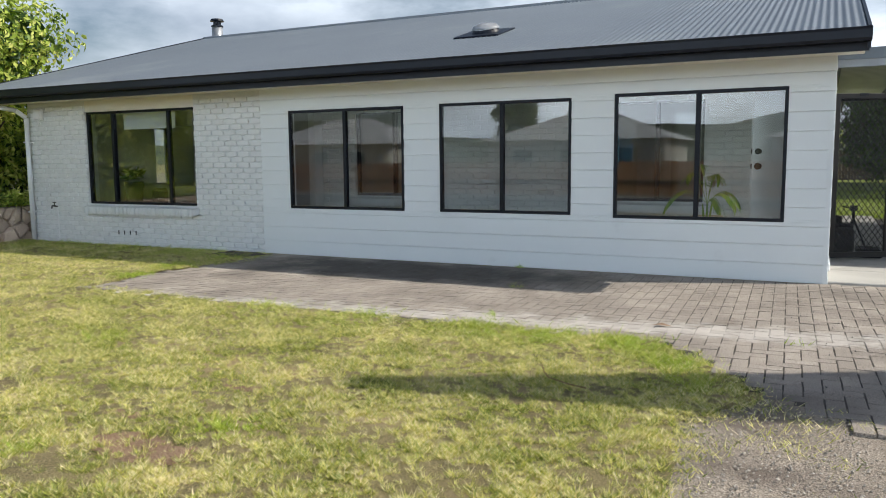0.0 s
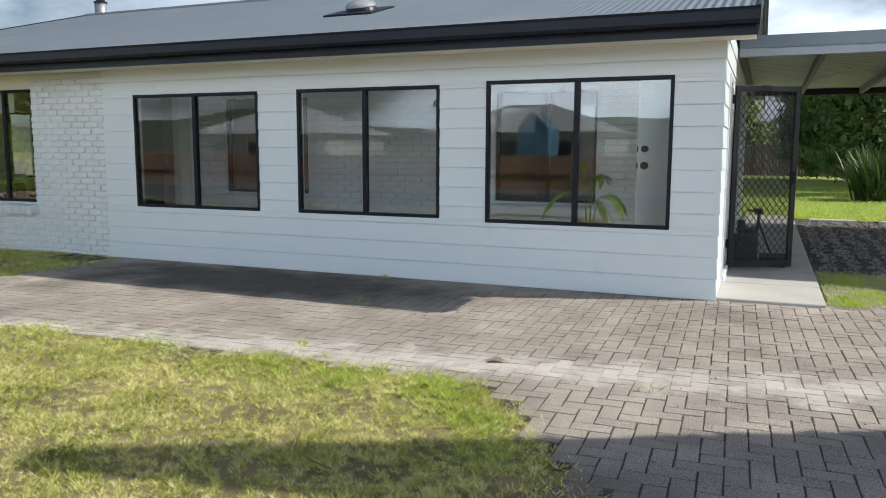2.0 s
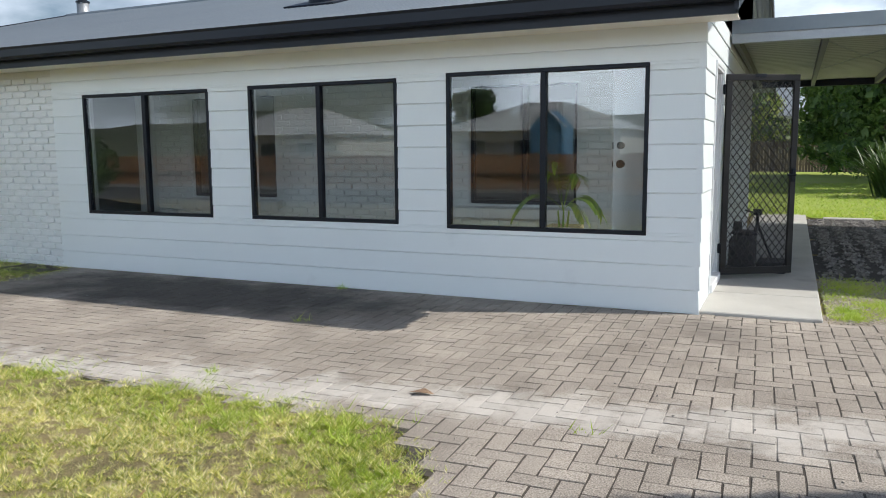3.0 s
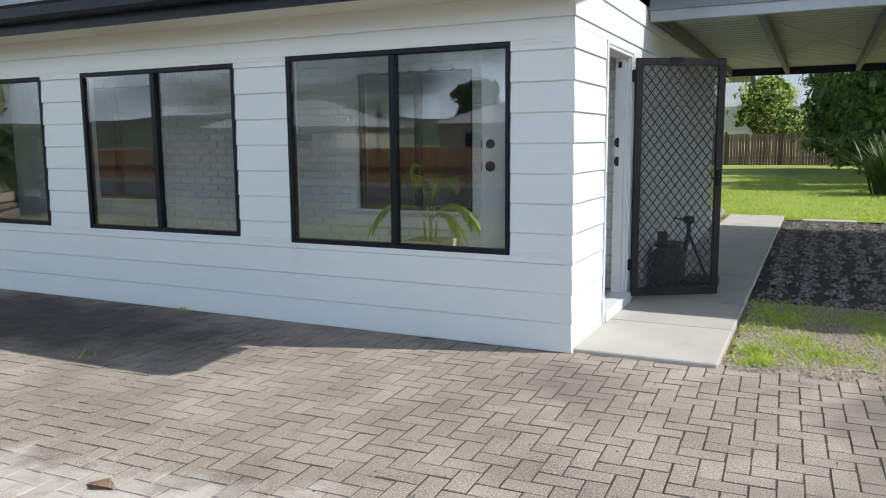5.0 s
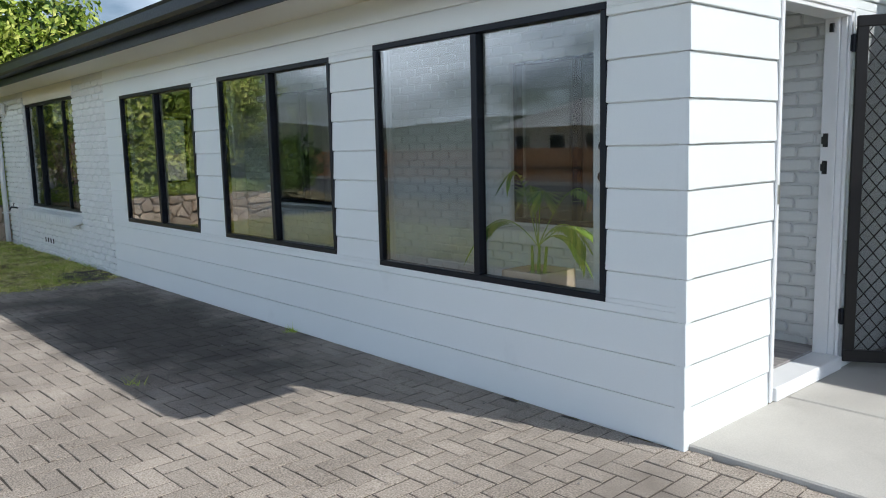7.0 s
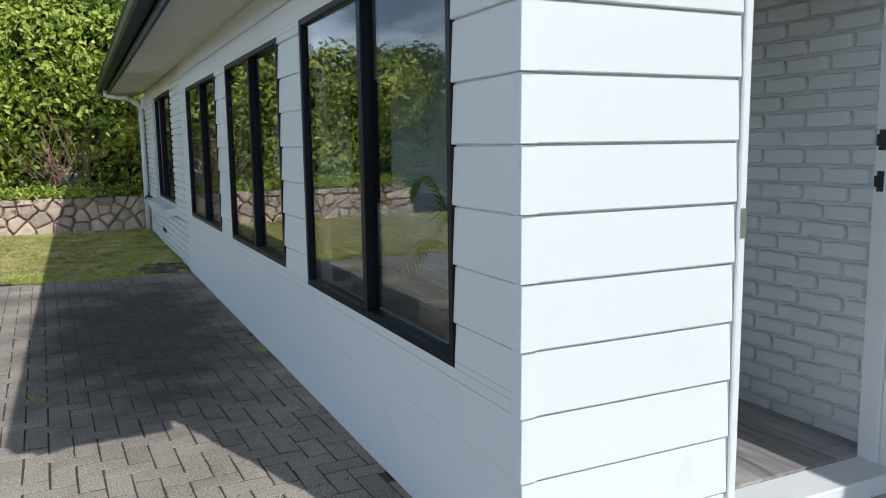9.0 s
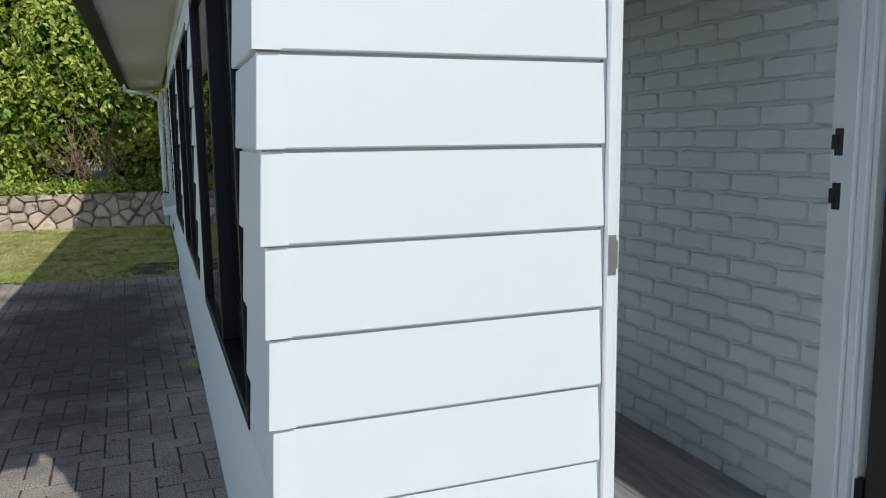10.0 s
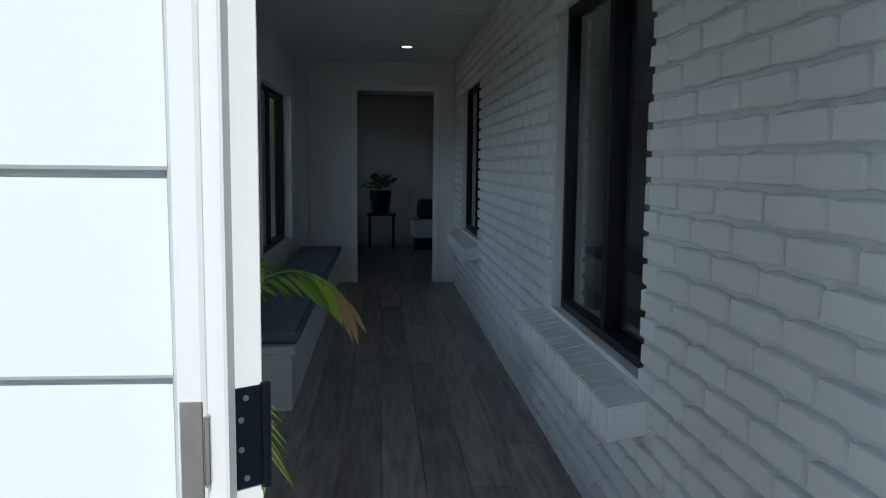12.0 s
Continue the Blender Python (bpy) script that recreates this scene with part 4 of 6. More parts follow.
def paver_shape(rs, long):
    """A worn paver with chamfered top edges, lying along x or y."""
    a, b = (PL / 2, PW / 2) if long else (PW / 2, PL / 2)
    g, c = 0.0045, 0.0018
    a, b = a - g, b - g
    low = [(-a, -b), (a, -b), (a, b), (-a, b)]
    vs = [(x + rs.uniform(-.0022, .0022), y + rs.uniform(-.0022, .0022), z) for z in (-0.03, -c) for x, y in low]
    vs += [(x * (1 - c / abs(x)) + rs.uniform(-.001, .001), y * (1 - c / abs(y)) + rs.uniform(-.001, .001), rs.uniform(-.0006, .0006)) for x, y in low]
    fs = [(0, 1, 5, 4), (1, 2, 6, 5), (2, 3, 7, 6), (3, 0, 4, 7), (4, 5, 9, 8), (5, 6, 10, 9), (6, 7, 11, 10), (7, 4, 8, 11), (8, 9, 10, 11)]
    return vs, fs


rs = random.Random(4)
shapes = {(long, k): paver_shape(rs, long) for long in (True, False) for k in range(5)}
paver_meshes = {}
for key, (vs, fs) in shapes.items():
    me = bpy.data.meshes.new("paver")
    me.from_pydata(vs, [], fs)
    me.materials.append(M_PAVER)
    paver_meshes[key] = me
pavers = []
for i in range(-110, 110):
    for j in range(-60, 60):
        # unit of herringbone: one laid along x, one along y, stepping on the diagonal
        for long in (True, False):
            ux = (i * 1 + j * 2) * PW
            uy = (i * 1 - j * 2) * PW
            cx, cy = (ux + PW, uy + PW / 2) if long else (ux + PW / 2 + 0.0, uy + PW * 2)
            cx, cy, _ = LAY @ Vector((cx, cy, 0))
            if -7.7 < cx < 7 and -8.5 < cy < 0.05 and on_paving(cx, min(cy, -0.05)):
                pavers.append((cx, cy, long, rs.randrange(5), 2.0 + rs.uniform(-1.0, 1.0), rs.uniform(-0.0012, 0.0022)))


def paver_rank(p):
    return abs(p[0] + 0.3) * 0.8 + abs(p[1] + 1.6)


pavers.sort(key=paver_rank)
fv, ff = [], []
for n_, (cx, cy, long, k, turn, dz) in enumerate(pavers):
    m = pose(cx, cy, dz, rs.uniform(-0.3, 0.3), rs.uniform(-0.3, 0.3), turn)
    if n_ < 300:
        ob = new("paver", paver_meshes[long, k])
        ob.parent, ob.matrix_basis = paving, m
    else:
        vs, fs = shapes[long, k]
        o = len(fv)
        fv += [tuple(m @ Vector(v)) for v in vs]
        ff += [tuple(q + o for q in f) for f in fs]
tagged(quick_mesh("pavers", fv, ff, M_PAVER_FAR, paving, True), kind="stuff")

# ---------------------------------------------------------------- bricks
BRICK_L, BRICK_H = 0.231, 0.080
rs = random.Random(11)
brick_cache = {}


def brick_shape(length, k):
    """A painted brick with rounded, uneven edges: x along, y out of the wall, z up; its foot at 0."""
    key = (round(length, 2), k)
    if key in brick_cache:
        return brick_cache[key]
    r2 = random.Random(k * 101 + int(length * 1000))
    L, Hh, g, c = length / 2 - 0.0045, BRICK_H - 0.009, 0.0, 0.008
    face = [(-L, 0), (L, 0), (L, Hh), (-L, Hh)]

    def j(a):
        return r2.uniform(-a, a)
    n_x = 4 if length > 0.15 else 2
    outer, mid, inner = [], [], []
    loop = [(-L + 2 * L * i / n_x, 0) for i in range(n_x)] + [(L, Hh * i / 2) for i in range(2)] + [(L - 2 * L * i / n_x, Hh) for i in range(n_x)] + [(-L, Hh - Hh * i / 2) for i in range(2)]
    for x, z in loop:
        jx, jz = j(0.0025), j(0.0025)
        corner = 0.006 if abs(abs(x) - L) < 1e-6 and (z < 1e-6 or abs(z - Hh) < 1e-6) else 0.0
        x2, z2 = x - math.copysign(corner, x), z - math.copysign(corner, z - Hh / 2)
        outer.append((x2 + jx, -0.014, z2 + jz))
        mid.append((x2 * 0.992 + jx, 0.004 + j(0.001), z2 + (Hh / 2 - z2) * 0.06 + jz))
        cx = x - math.copysign(min(c, abs(x)), x) if abs(abs(x) - L) < 1e-6 else x
        cz = z - math.copysign(c, z - Hh / 2) if z < 1e-6 or abs(z - Hh) < 1e-6 else z
        inner.append((cx + j(0.002), 0.010 + j(0.0008), cz + j(0.002)))
    m_ = len(loop)
    vs = outer + mid + inner
    fs = []
    for a in (0, m_):
        for i in range(m_):
            fs.append((a + i, a + (i + 1) % m_, a + m_ + (i + 1) % m_, a + m_ + i))
    cap = tuple(range(2 * m_, 3 * m_))
    me = bpy.data.meshes.new("brick")
    me.from_pydata(vs, [], fs + [cap])
    for p in me.polygons:
        p.use_smooth = len(p.vertices) == 4
    me.materials.append(M_BRICK)
    brick_cache[key] = (me, vs, fs, cap)
    return brick_cache[key]


def brickwork(parent, a0, a1, z0, z1, holes, put, near, stuff_name):
    """Courses from z0 to z1; put(a, z) is a brick's pose; near(a, z) tells which bricks are objects of their own."""
    fv, ff, count, row, z = [], [], 0, 0, z0
    while z + BRICK_H * 0.8 < z1:
        shift = (BRICK_L / 2 if row % 2 else 0.0) + rs.uniform(-0.012, 0.012)
        a = a0 - shift
        gone = [(h[0], h[1]) for h in holes if h[2] < z + BRICK_H * 0.5 < h[3]]
        while a < a1:
            b0, b1 = max(a, a0), min(a + BRICK_L, a1)
            a += BRICK_L
            if b1 - b0 < 0.02:
                continue
            for s0, s1 in cut_spans(b0, b1, gone):
                if s1 - s0 < 0.025:
                    continue
                me, vs, fs, cap = brick_shape(round(s1 - s0, 2), rs.randrange(5))
                m = put((s0 + s1) / 2, z) @ pose(0, 0, 0, 0, rs.uniform(-0.5, 0.5), rs.uniform(-0.35, 0.35))
                if near((s0 + s1) / 2, z) and count < 300:
                    ob = new("brick", me)
                    ob.parent, ob.matrix_basis = parent, m
                    count += 1
                else:
                    o = len(fv)
                    fv += [tuple(m @ Vector(v)) for v in vs]
                    ff += [tuple(q + o for q in f) for f in fs] + [tuple(q + o for q in cap)]
        z += BRICK_H
        row += 1
    me = bpy.data.meshes.new(stuff_name)
    me.from_pydata(fv, [], ff)
    for p in me.polygons:
        p.use_smooth = len(p.vertices) == 4
    me.materials.append(M_BRICK_FAR)
    ob = new(stuff_name, me)
    ob.parent = parent
    tagged(ob, kind="stuff")


hall_wall, front_brick = bpy.data.objects["wall_hall_brick"], bpy.data.objects["wall_front_brick"]
# facing -y: x along runs from +x to -x so that the brick's own y points at -y
brickwork(hall_wall, END_X, -0.105, 0.095, CEIL, [HW1, HW2], lambda a, z: pose(a, BRICK_Y, z, 0, 0, 180), lambda a, z: a > -2.95, "brickwork")
brickwork(front_brick, LEFT_END, BOARD_END - 0.004, -0.03, SOFFIT - 0.02, [(WB[0], WB[1], WB[2] - 0.02, SOFFIT)], lambda a, z: pose(a, 0.02, z, 0, 0, 180), lambda a, z: a > -10.2, "brickwork")


def brick_sill(name, x0, x1, y, out, z_top, drop, mat, label, gap=0.0004):
    """A sloping sill of bricks on edge, painted over."""
    sill = tagged(thing(name, label, "window sill"), kind="structure")
    n_ = max(int((x1 - x0) / 0.086), 1)
    step = (x1 - x0) / n_
    for i in range(n_):
        bm = bmesh.new()
        xa, xb = x0 + i * step + gap, x0 + (i + 1) * step - gap
        o = out + rs.uniform(-0.0012, 0.0012)
        t = z_top + rs.uniform(-0.0005, 0.0005)
        vs = [bm.verts.new(p) for p in ((xa, y - o, t - 0.035 - drop), (xb, y - o, t - 0.035 - drop), (xb, y - o, t - 0.035), (xa, y - o, t - 0.035), (xa, y + 0.06, t - drop), (xb, y + 0.06, t - drop), (xb, y + 0.06, t), (xa, y + 0.06, t))]
        for f in ((0, 1, 2, 3), (0, 4, 5, 1), (3, 2, 6, 7), (0, 3, 7, 4), (1, 5, 6, 2), (4, 7, 6, 5)):
            bm.faces.new([vs[q] for q in f])
        bmesh.ops.bevel(bm, geom=[e for e in bm.edges if e.verts[0].co.y < y - o + 0.01 or e.verts[1].co.y < y - o + 0.01], offset=0.004 + gap * 1.5, segments=2, affect="EDGES")
        bmesh.ops.recalc_face_normals(bm, faces=bm.faces)
        part("sill_brick", bm, mat, sill)
    return sill


brick_sill("sill_1", HW1[0] - 0.14, HW1[1] + 0.10, BRICK_Y, 0.128, HW1[2] - 0.012, 0.105, M_BRICK, "white painted sill of bricks on edge")
brick_sill("sill_2", HW2[0] - 0.10, HW2[1] + 0.10, BRICK_Y, 0.128, HW2[2] - 0.012, 0.105, M_BRICK, "white painted sill of bricks on edge")
brick_sill("sill_3", WB[0] - 0.03, WB[1] + 0.06, 0.02, 0.15, WB[2] - 0.012, 0.11, M_BRICK, "white painted sill of bricks on edge under the window", 0.004)
part("window_head_panel", boxes((WB[0], WB[1], 0.03, 0.06, WB[3], SOFFIT - 0.013)), M_SOFFIT)
tagged(bpy.data.objects["window_head_panel"], "cream panel between the window and the eave", "panel", kind="structure")

# ---------------------------------------------------------------- things on the brick front
down = thing("downpipe", "white round downpipe with a bend under the gutter", "downpipe")
bm = bmesh.new()
cyl(bm, (LEFT_END + 0.06, -0.05, 0.02), (LEFT_END + 0.06, -0.05, 2.12), 0.04, n=16)
part("pipe", bm, M_TRIM, down, smooth=True)
bm = bmesh.new()
cyl(bm, (LEFT_END + 0.06, -0.05, 2.12), (LEFT_END + 0.0, -0.20, 2.24), 0.04, n=16)
cyl(bm, (LEFT_END + 0.0, -0.20, 2.24), (LEFT_END - 0.12, -0.56, 2.30), 0.04, n=16)
cyl(bm, (LEFT_END - 0.12, -0.58, 2.28), (LEFT_END - 0.12, -0.58, 2.42), 0.042, n=16)
part("bend", bm, M_TRIM, down, smooth=True)
for z in (0.5, 1.7):
    part("bracket", boxes((LEFT_END + 0.005, LEFT_END + 0.115, -0.098, 0.02, z - 0.012, z + 0.012), bevel=0.003), M_TRIM, down)
tap = thing("garden_tap", "garden tap on a thin pipe against the brick wall", "tap")
bm = bmesh.new()
cyl(bm, (-11.85, 0.0, 0.05), (-11.85, 0.0, 0.62), 0.011, n=10)
part("pipe", bm, M_TRIM, tap)
bm = bmesh.new()
cyl(bm, (-11.85, 0.0, 0.60), (-11.85, -0.10, 0.62), 0.014, n=10)
cyl(bm, (-11.85, -0.10, 0.62), (-11.85, -0.12, 0.57), 0.012, n=10)
part("spout", bm, M_BRASS, tap)
bm = bmesh.new()
cyl(bm, (-11.85, -0.06, 0.62), (-11.85, -0.06, 0.67), 0.007, n=8)
add_box(bm, -11.89, -11.81, -0.068, -0.052, 0.665, 0.68, bevel=0.004)
part("handle", bm, M_BRASS, tap)
cam_box = thing("alarm_box", "small white plastic box with a cable high on the brick wall", "alarm box")
part("case", boxes((-12.25, -12.07, -0.06, 0.006, 2.08, 2.26), bevel=0.012), M_TRIM, cam_box)
bm = bmesh.new()
for p, q in (((-12.16, -0.01, 2.08), (-12.20, -0.005, 2.0)), ((-12.20, -0.005, 2.0), (-12.27, -0.004, 1.94))):
    cyl(bm, p, q, 0.006, n=6)
part("cable", bm, M_TRIM, cam_box)
vent_wall = thing("wall_vent", "open joints of a brick vent low in the wall", "vent")
for i in range(4):
    part("slot", boxes((-10.42 + i * 0.13, -10.405 + i * 0.13, -0.001, 0.008, 0.17, 0.235)), M_BLACK, vent_wall)

# ---------------------------------------------------------------- inside the sunroom
floor_ob = bpy.data.objects["floor"]
py, row = 0.105, 0
while py < BRICK_Y - 0.01:
    pw = min(0.18, BRICK_Y - 0.002 - py)
    px_ = -0.13 - (row * 0.47) % 1.22
    edges = [-0.13]
    while px_ > -11.4:
        edges.append(px_)
        px_ -= 1.22
    for xa, xb in zip(edges, edges[1:]):
        if xa - xb > 0.05:
            part("plank", boxes((xb + 0.001, xa - 0.001, py + 0.001, py + pw - 0.001, FLOOR - 0.012, FLOOR), bevel=0.0012), M_FLOOR, floor_ob)
    py += 0.18
    row += 1
part("baseboard", boxes((END_X, -0.13, 0.101, 0.116, FLOOR, FLOOR + 0.09), bevel=0.003), M_TRIM)
tagged(bpy.data.objects["baseboard"], "white skirting along the window wall", "skirting", kind="structure")
part("opening_trim", boxes((END_X + 0.002, END_X + 0.02, 0.68, 0.74, FLOOR, 2.24), (END_X + 0.002, END_X + 0.02, 1.56, 1.62, FLOOR, 2.24), (END_X + 0.002, END_X + 0.02, 0.74, 1.56, 2.18, 2.24), bevel=0.003), M_TRIM)
tagged(bpy.data.objects["opening_trim"], "white timber trim round the inner opening", "trim", kind="structure")


def downlight(x, y):
    ob = thing("downlight", "small round recessed ceiling light with a warm glow", "ceiling light", "ceiling downlights")
    bm = bmesh.new()
    cyl(bm, (x, y, CEIL - 0.008), (x, y, CEIL - 0.0005), 0.055, 0.05, n=24)
    part("rim", bm, M_TRIM, ob)
    bm = bmesh.new()
    cyl(bm, (x, y, CEIL - 0.011), (x, y, CEIL - 0.0085), 0.04, n=24)
    part("lens", bm, M_LAMP, ob)


downlight(-6.45, 1.23)
vent = thing("ceiling_vent", "round white ceiling vent", "vent")
bm = bmesh.new()
for r in (0.14, 0.105, 0.07):
    cyl(bm, (-4.72, 1.56, CEIL - 0.004 - (0.14 - r) * 0.15), (-4.72, 1.56, CEIL - 0.0005), r, n=28)
part("grille", bm, M_TRIM, vent)

bench = thing("bench_seat", "long low white bench under the windows", "bench")
part("seat", boxes((-7.55, -3.2, 0.13, 0.56, 0.42, 0.46), bevel=0.006), M_TRIM, bench)
part("front_panel", boxes((-7.55, -3.2, 0.52, 0.54, FLOOR + 0.001, 0.42)), M_TRIM, bench)
part("end_panel", boxes((-3.24, -3.2, 0.13, 0.52, FLOOR + 0.001, 0.42)), M_TRIM, bench)
for k, (xa, xb) in enumerate(((-7.5, -5.45), (-5.42, -3.25))):
    cush = thing("cushion", "flat blue-grey seat cushion on the bench", "cushion", "bench cushions")
    bm = boxes((xa, xb, 0.14, 0.57, 0.461, 0.53), bevel=0.02)
    part("pad", bm, M_CUSHION, cush)
    bm = bmesh.new()
    cyl(bm, (xa + 0.02, 0.571, 0.527), (xb - 0.02, 0.571, 0.527), 0.006, n=6)
    part("piping", bm, M_CUSHION, cush)

# potted palm in a pale wooden box
PX, PY = -1.27, 0.45
pot = thing("planter_box", "pale square wooden planter box beside the window", "planter")
part("box_side", boxes((PX - 0.16, PX - 0.14, PY - 0.16, PY + 0.16, FLOOR, 0.66), bevel=0.003), M_WOODBOX, pot)
part("box_side", boxes((PX + 0.14, PX + 0.16, PY - 0.16, PY + 0.16, FLOOR, 0.66), bevel=0.003), M_WOODBOX, pot)
part("box_side", boxes((PX - 0.14, PX + 0.14, PY - 0.16, PY - 0.14, FLOOR, 0.66), bevel=0.003), M_WOODBOX, pot)
part("box_side", boxes((PX - 0.14, PX + 0.14, PY + 0.14, PY + 0.16, FLOOR, 0.66), bevel=0.003), M_WOODBOX, pot)
part("soil", boxes((PX - 0.14, PX + 0.14, PY - 0.14, PY + 0.14, FLOOR, 0.62)), M_BED, pot)
palm = thing("potted_palm", "small potted palm with bright green and browning fronds", "plant")
rp = random.Random(21)
bm = bmesh.new()
for k in range(3):
    cyl(bm, (PX + 0.03 * k - 0.03, PY + 0.02 * k - 0.02, 0.621), (PX + 0.05 * k - 0.05, PY + 0.01 * k, 0.80), 0.012, 0.008, n=8)
part("stem", bm, M_PALM, palm)


def frond(ang, reach, rise, droop, dry):
    """One arching frond: a rib with paired narrow leaflets."""
    pts = []
    for i in range(19):
        t = i / 18
        pts.append(Vector((PX + math.cos(ang) * reach * t, PY + math.sin(ang) * reach * t, 0.80 + rise * math.sin(t * 1.75) - droop * t * t)))
    bm = bmesh.new()
    for a, b in zip(pts, pts[1:]):
        cyl(bm, a, b, 0.0035, 0.003, n=5)
    dry_bm = bmesh.new()
    for i in range(5, 19):
        t = i / 18
        along = (pts[min(i + 1, 18)] - pts[i - 1]).normalized()
        sideways = along.cross(Vector((0, 0, 1))).normalized()
        for s in (-1, 1):
            ln = 0.17 * (1 - 0.45 * abs(t - 0.6)) * rp.uniform(0.85, 1.1)
            d = (sideways * s * 0.75 + along * 0.75 + Vector((0, 0, -0.25 - 0.3 * t))).normalized()
            w = d.cross(Vector((0, 0, 1))).normalized() * 0.0105
            base, tip = pts[i], pts[i] + d * ln + Vector((0, 0, -0.02))
            m1, m2 = base + d * ln * 0.35 + w, base + d * ln * 0.35 - w
            m3, m4 = base + d * ln * 0.7 + w * 0.8 + Vector((0, 0, -0.008)), base + d * ln * 0.7 - w * 0.8 + Vector((0, 0, -0.008))
            target = dry_bm if dry and t > 0.93 else bm
            v = [target.verts.new(p) for p in (base, m1, m3, tip, m4, m2)]
            target.faces.new((v[0], v[1], v[2], v[4], v[5]))
            target.faces.new((v[2], v[3], v[4]))
    f = part("frond", bm, M_PALM, palm)
    if dry:
        part("dry_tip", dry_bm, M_DRY, f, "brown dried leaf tips")
    else:
        dry_bm.free()


for ang, reach, rise, droop, dry in ((0.75, 0.40, 0.24, 0.26, False), (1.45, 0.46, 0.44, 0.16, True), (2.5, 0.34, 0.46, 0.15, False), (3.4, 0.45, 0.30, 0.3, False), (0.1, 0.33, 0.25, 0.2, False), (-0.7, 0.2, 0.42, 0.1, False), (1.1, 0.30, 0.16, 0.25, False), (4.4, 0.2, 0.5, 0.05, False)):
    frond(ang, reach, rise, droop, dry)

# far room seen through the opening
stand = thing("side_table", "small dark side table in the far room", "table")
part("top", boxes((-11.3, -10.85, 0.78, 1.22, 0.62, 0.65), bevel=0.004), M_BRONZE, stand)
for x in (-11.26, -10.9):
    for y in (0.82, 1.18):
        part("leg", boxes((x - 0.018, x + 0.018, y - 0.018, y + 0.018, FLOOR, 0.62)), M_BRONZE, stand)
far_pot = thing("plant_pot", "dark pot with a leafy plant on the side table", "plant pot")
bm = bmesh.new()
cyl(bm, (-11.08, 0.98, 0.65), (-11.08, 0.98, 1.0), 0.13, 0.17, n=20)
part("pot", bm, M_BLACK, far_pot)
bm = bmesh.new()
for k in range(60):
    a, e, r = rp.uniform(0, 6.28), rp.uniform(0.1, 1.4), rp.uniform(0.08, 0.27)
    p = Vector((-11.08 + r * math.cos(a) * math.cos(e), 0.98 + r * math.sin(a) * math.cos(e), 1.02 + r * math.sin(e)))
    d, w = Vector((rp.uniform(-1, 1), rp.uniform(-1, 1), rp.uniform(-.4, .6))).normalized() * 0.09, Vector((rp.uniform(-1, 1), rp.uniform(-1, 1), rp.uniform(-1, 1))).normalized() * 0.04
    v = [bm.verts.new(q) for q in (p - d, p + w, p + d, p - w)]
    bm.faces.new(v)
part("foliage", bm, M_HEDGE_DARK, far_pot)
chair = thing("armchair", "pale armchair with a dark cushion in the far room", "armchair")
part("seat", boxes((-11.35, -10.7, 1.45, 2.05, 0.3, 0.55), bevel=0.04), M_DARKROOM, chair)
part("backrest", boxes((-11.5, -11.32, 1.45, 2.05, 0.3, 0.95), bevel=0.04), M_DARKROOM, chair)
part("base", boxes((-11.3, -10.75, 1.5, 2.0, FLOOR, 0.30)), M_BLACK, chair)
pillow = thing("pillow", "dark pillow on the armchair", "pillow")
part("pad", boxes((-11.31, -11.18, 1.55, 1.9, 0.551, 0.86), bevel=0.05), M_BLACKPLASTIC, pillow)

# ---------------------------------------------------------------- behind the screen door
bag = thing("camera_bag", "black fabric bag standing on the path against the wall", "bag")
bm = boxes((0.06, 0.34, 2.45, 2.80, 0.028, 0.40), bevel=0.05)
part("body", bm, M_BLACKPLASTIC, bag, smooth=True)
part("lid", boxes((0.08, 0.32, 2.47, 2.78, 0.405, 0.45), bevel=0.03), M_BLACKPLASTIC, bag)
bm = bmesh.new()
cyl(bm, (0.14, 2.6, 0.45), (0.14, 2.6, 0.55), 0.05, 0.045, n=14)
part("handle", bm, M_BLACKPLASTIC, bag)
case2 = thing("equipment_case", "low black equipment case lying on the path", "case")
part("body", boxes((0.36, 0.66, 2.3, 2.75, 0.028, 0.14), bevel=0.02), M_BLACKPLASTIC, case2)
tripod = thing("tripod", "black camera tripod with folded pan head standing on the path", "tripod")
TX, TY = 0.33, 2.95
for a in (0.3, 2.4, 4.5):
    bm = bmesh.new()
    cyl(bm, (TX, TY, 0.50), (TX + 0.2 * math.cos(a), TY + 0.2 * math.sin(a), 0.03), 0.016, 0.011, n=10)
    part("leg", bm, M_BLACKPLASTIC, tripod)
bm = bmesh.new()
cyl(bm, (TX, TY, 0.42), (TX, TY, 0.60), 0.02, n=12)
part("column", bm, M_BLACKPLASTIC, tripod)
bm = bmesh.new()
add_box(bm, TX - 0.05, TX + 0.05, TY - 0.04, TY + 0.04, 0.60, 0.65, bevel=0.01)
cyl(bm, (TX - 0.03, TY, 0.63), (TX - 0.13, TY - 0.08, 0.66), 0.01, n=8)
cyl(bm, (TX, TY, 0.65), (TX, TY, 0.67), 0.05, n=12)
part("pan_head", bm, M_BLACKPLASTIC, tripod)

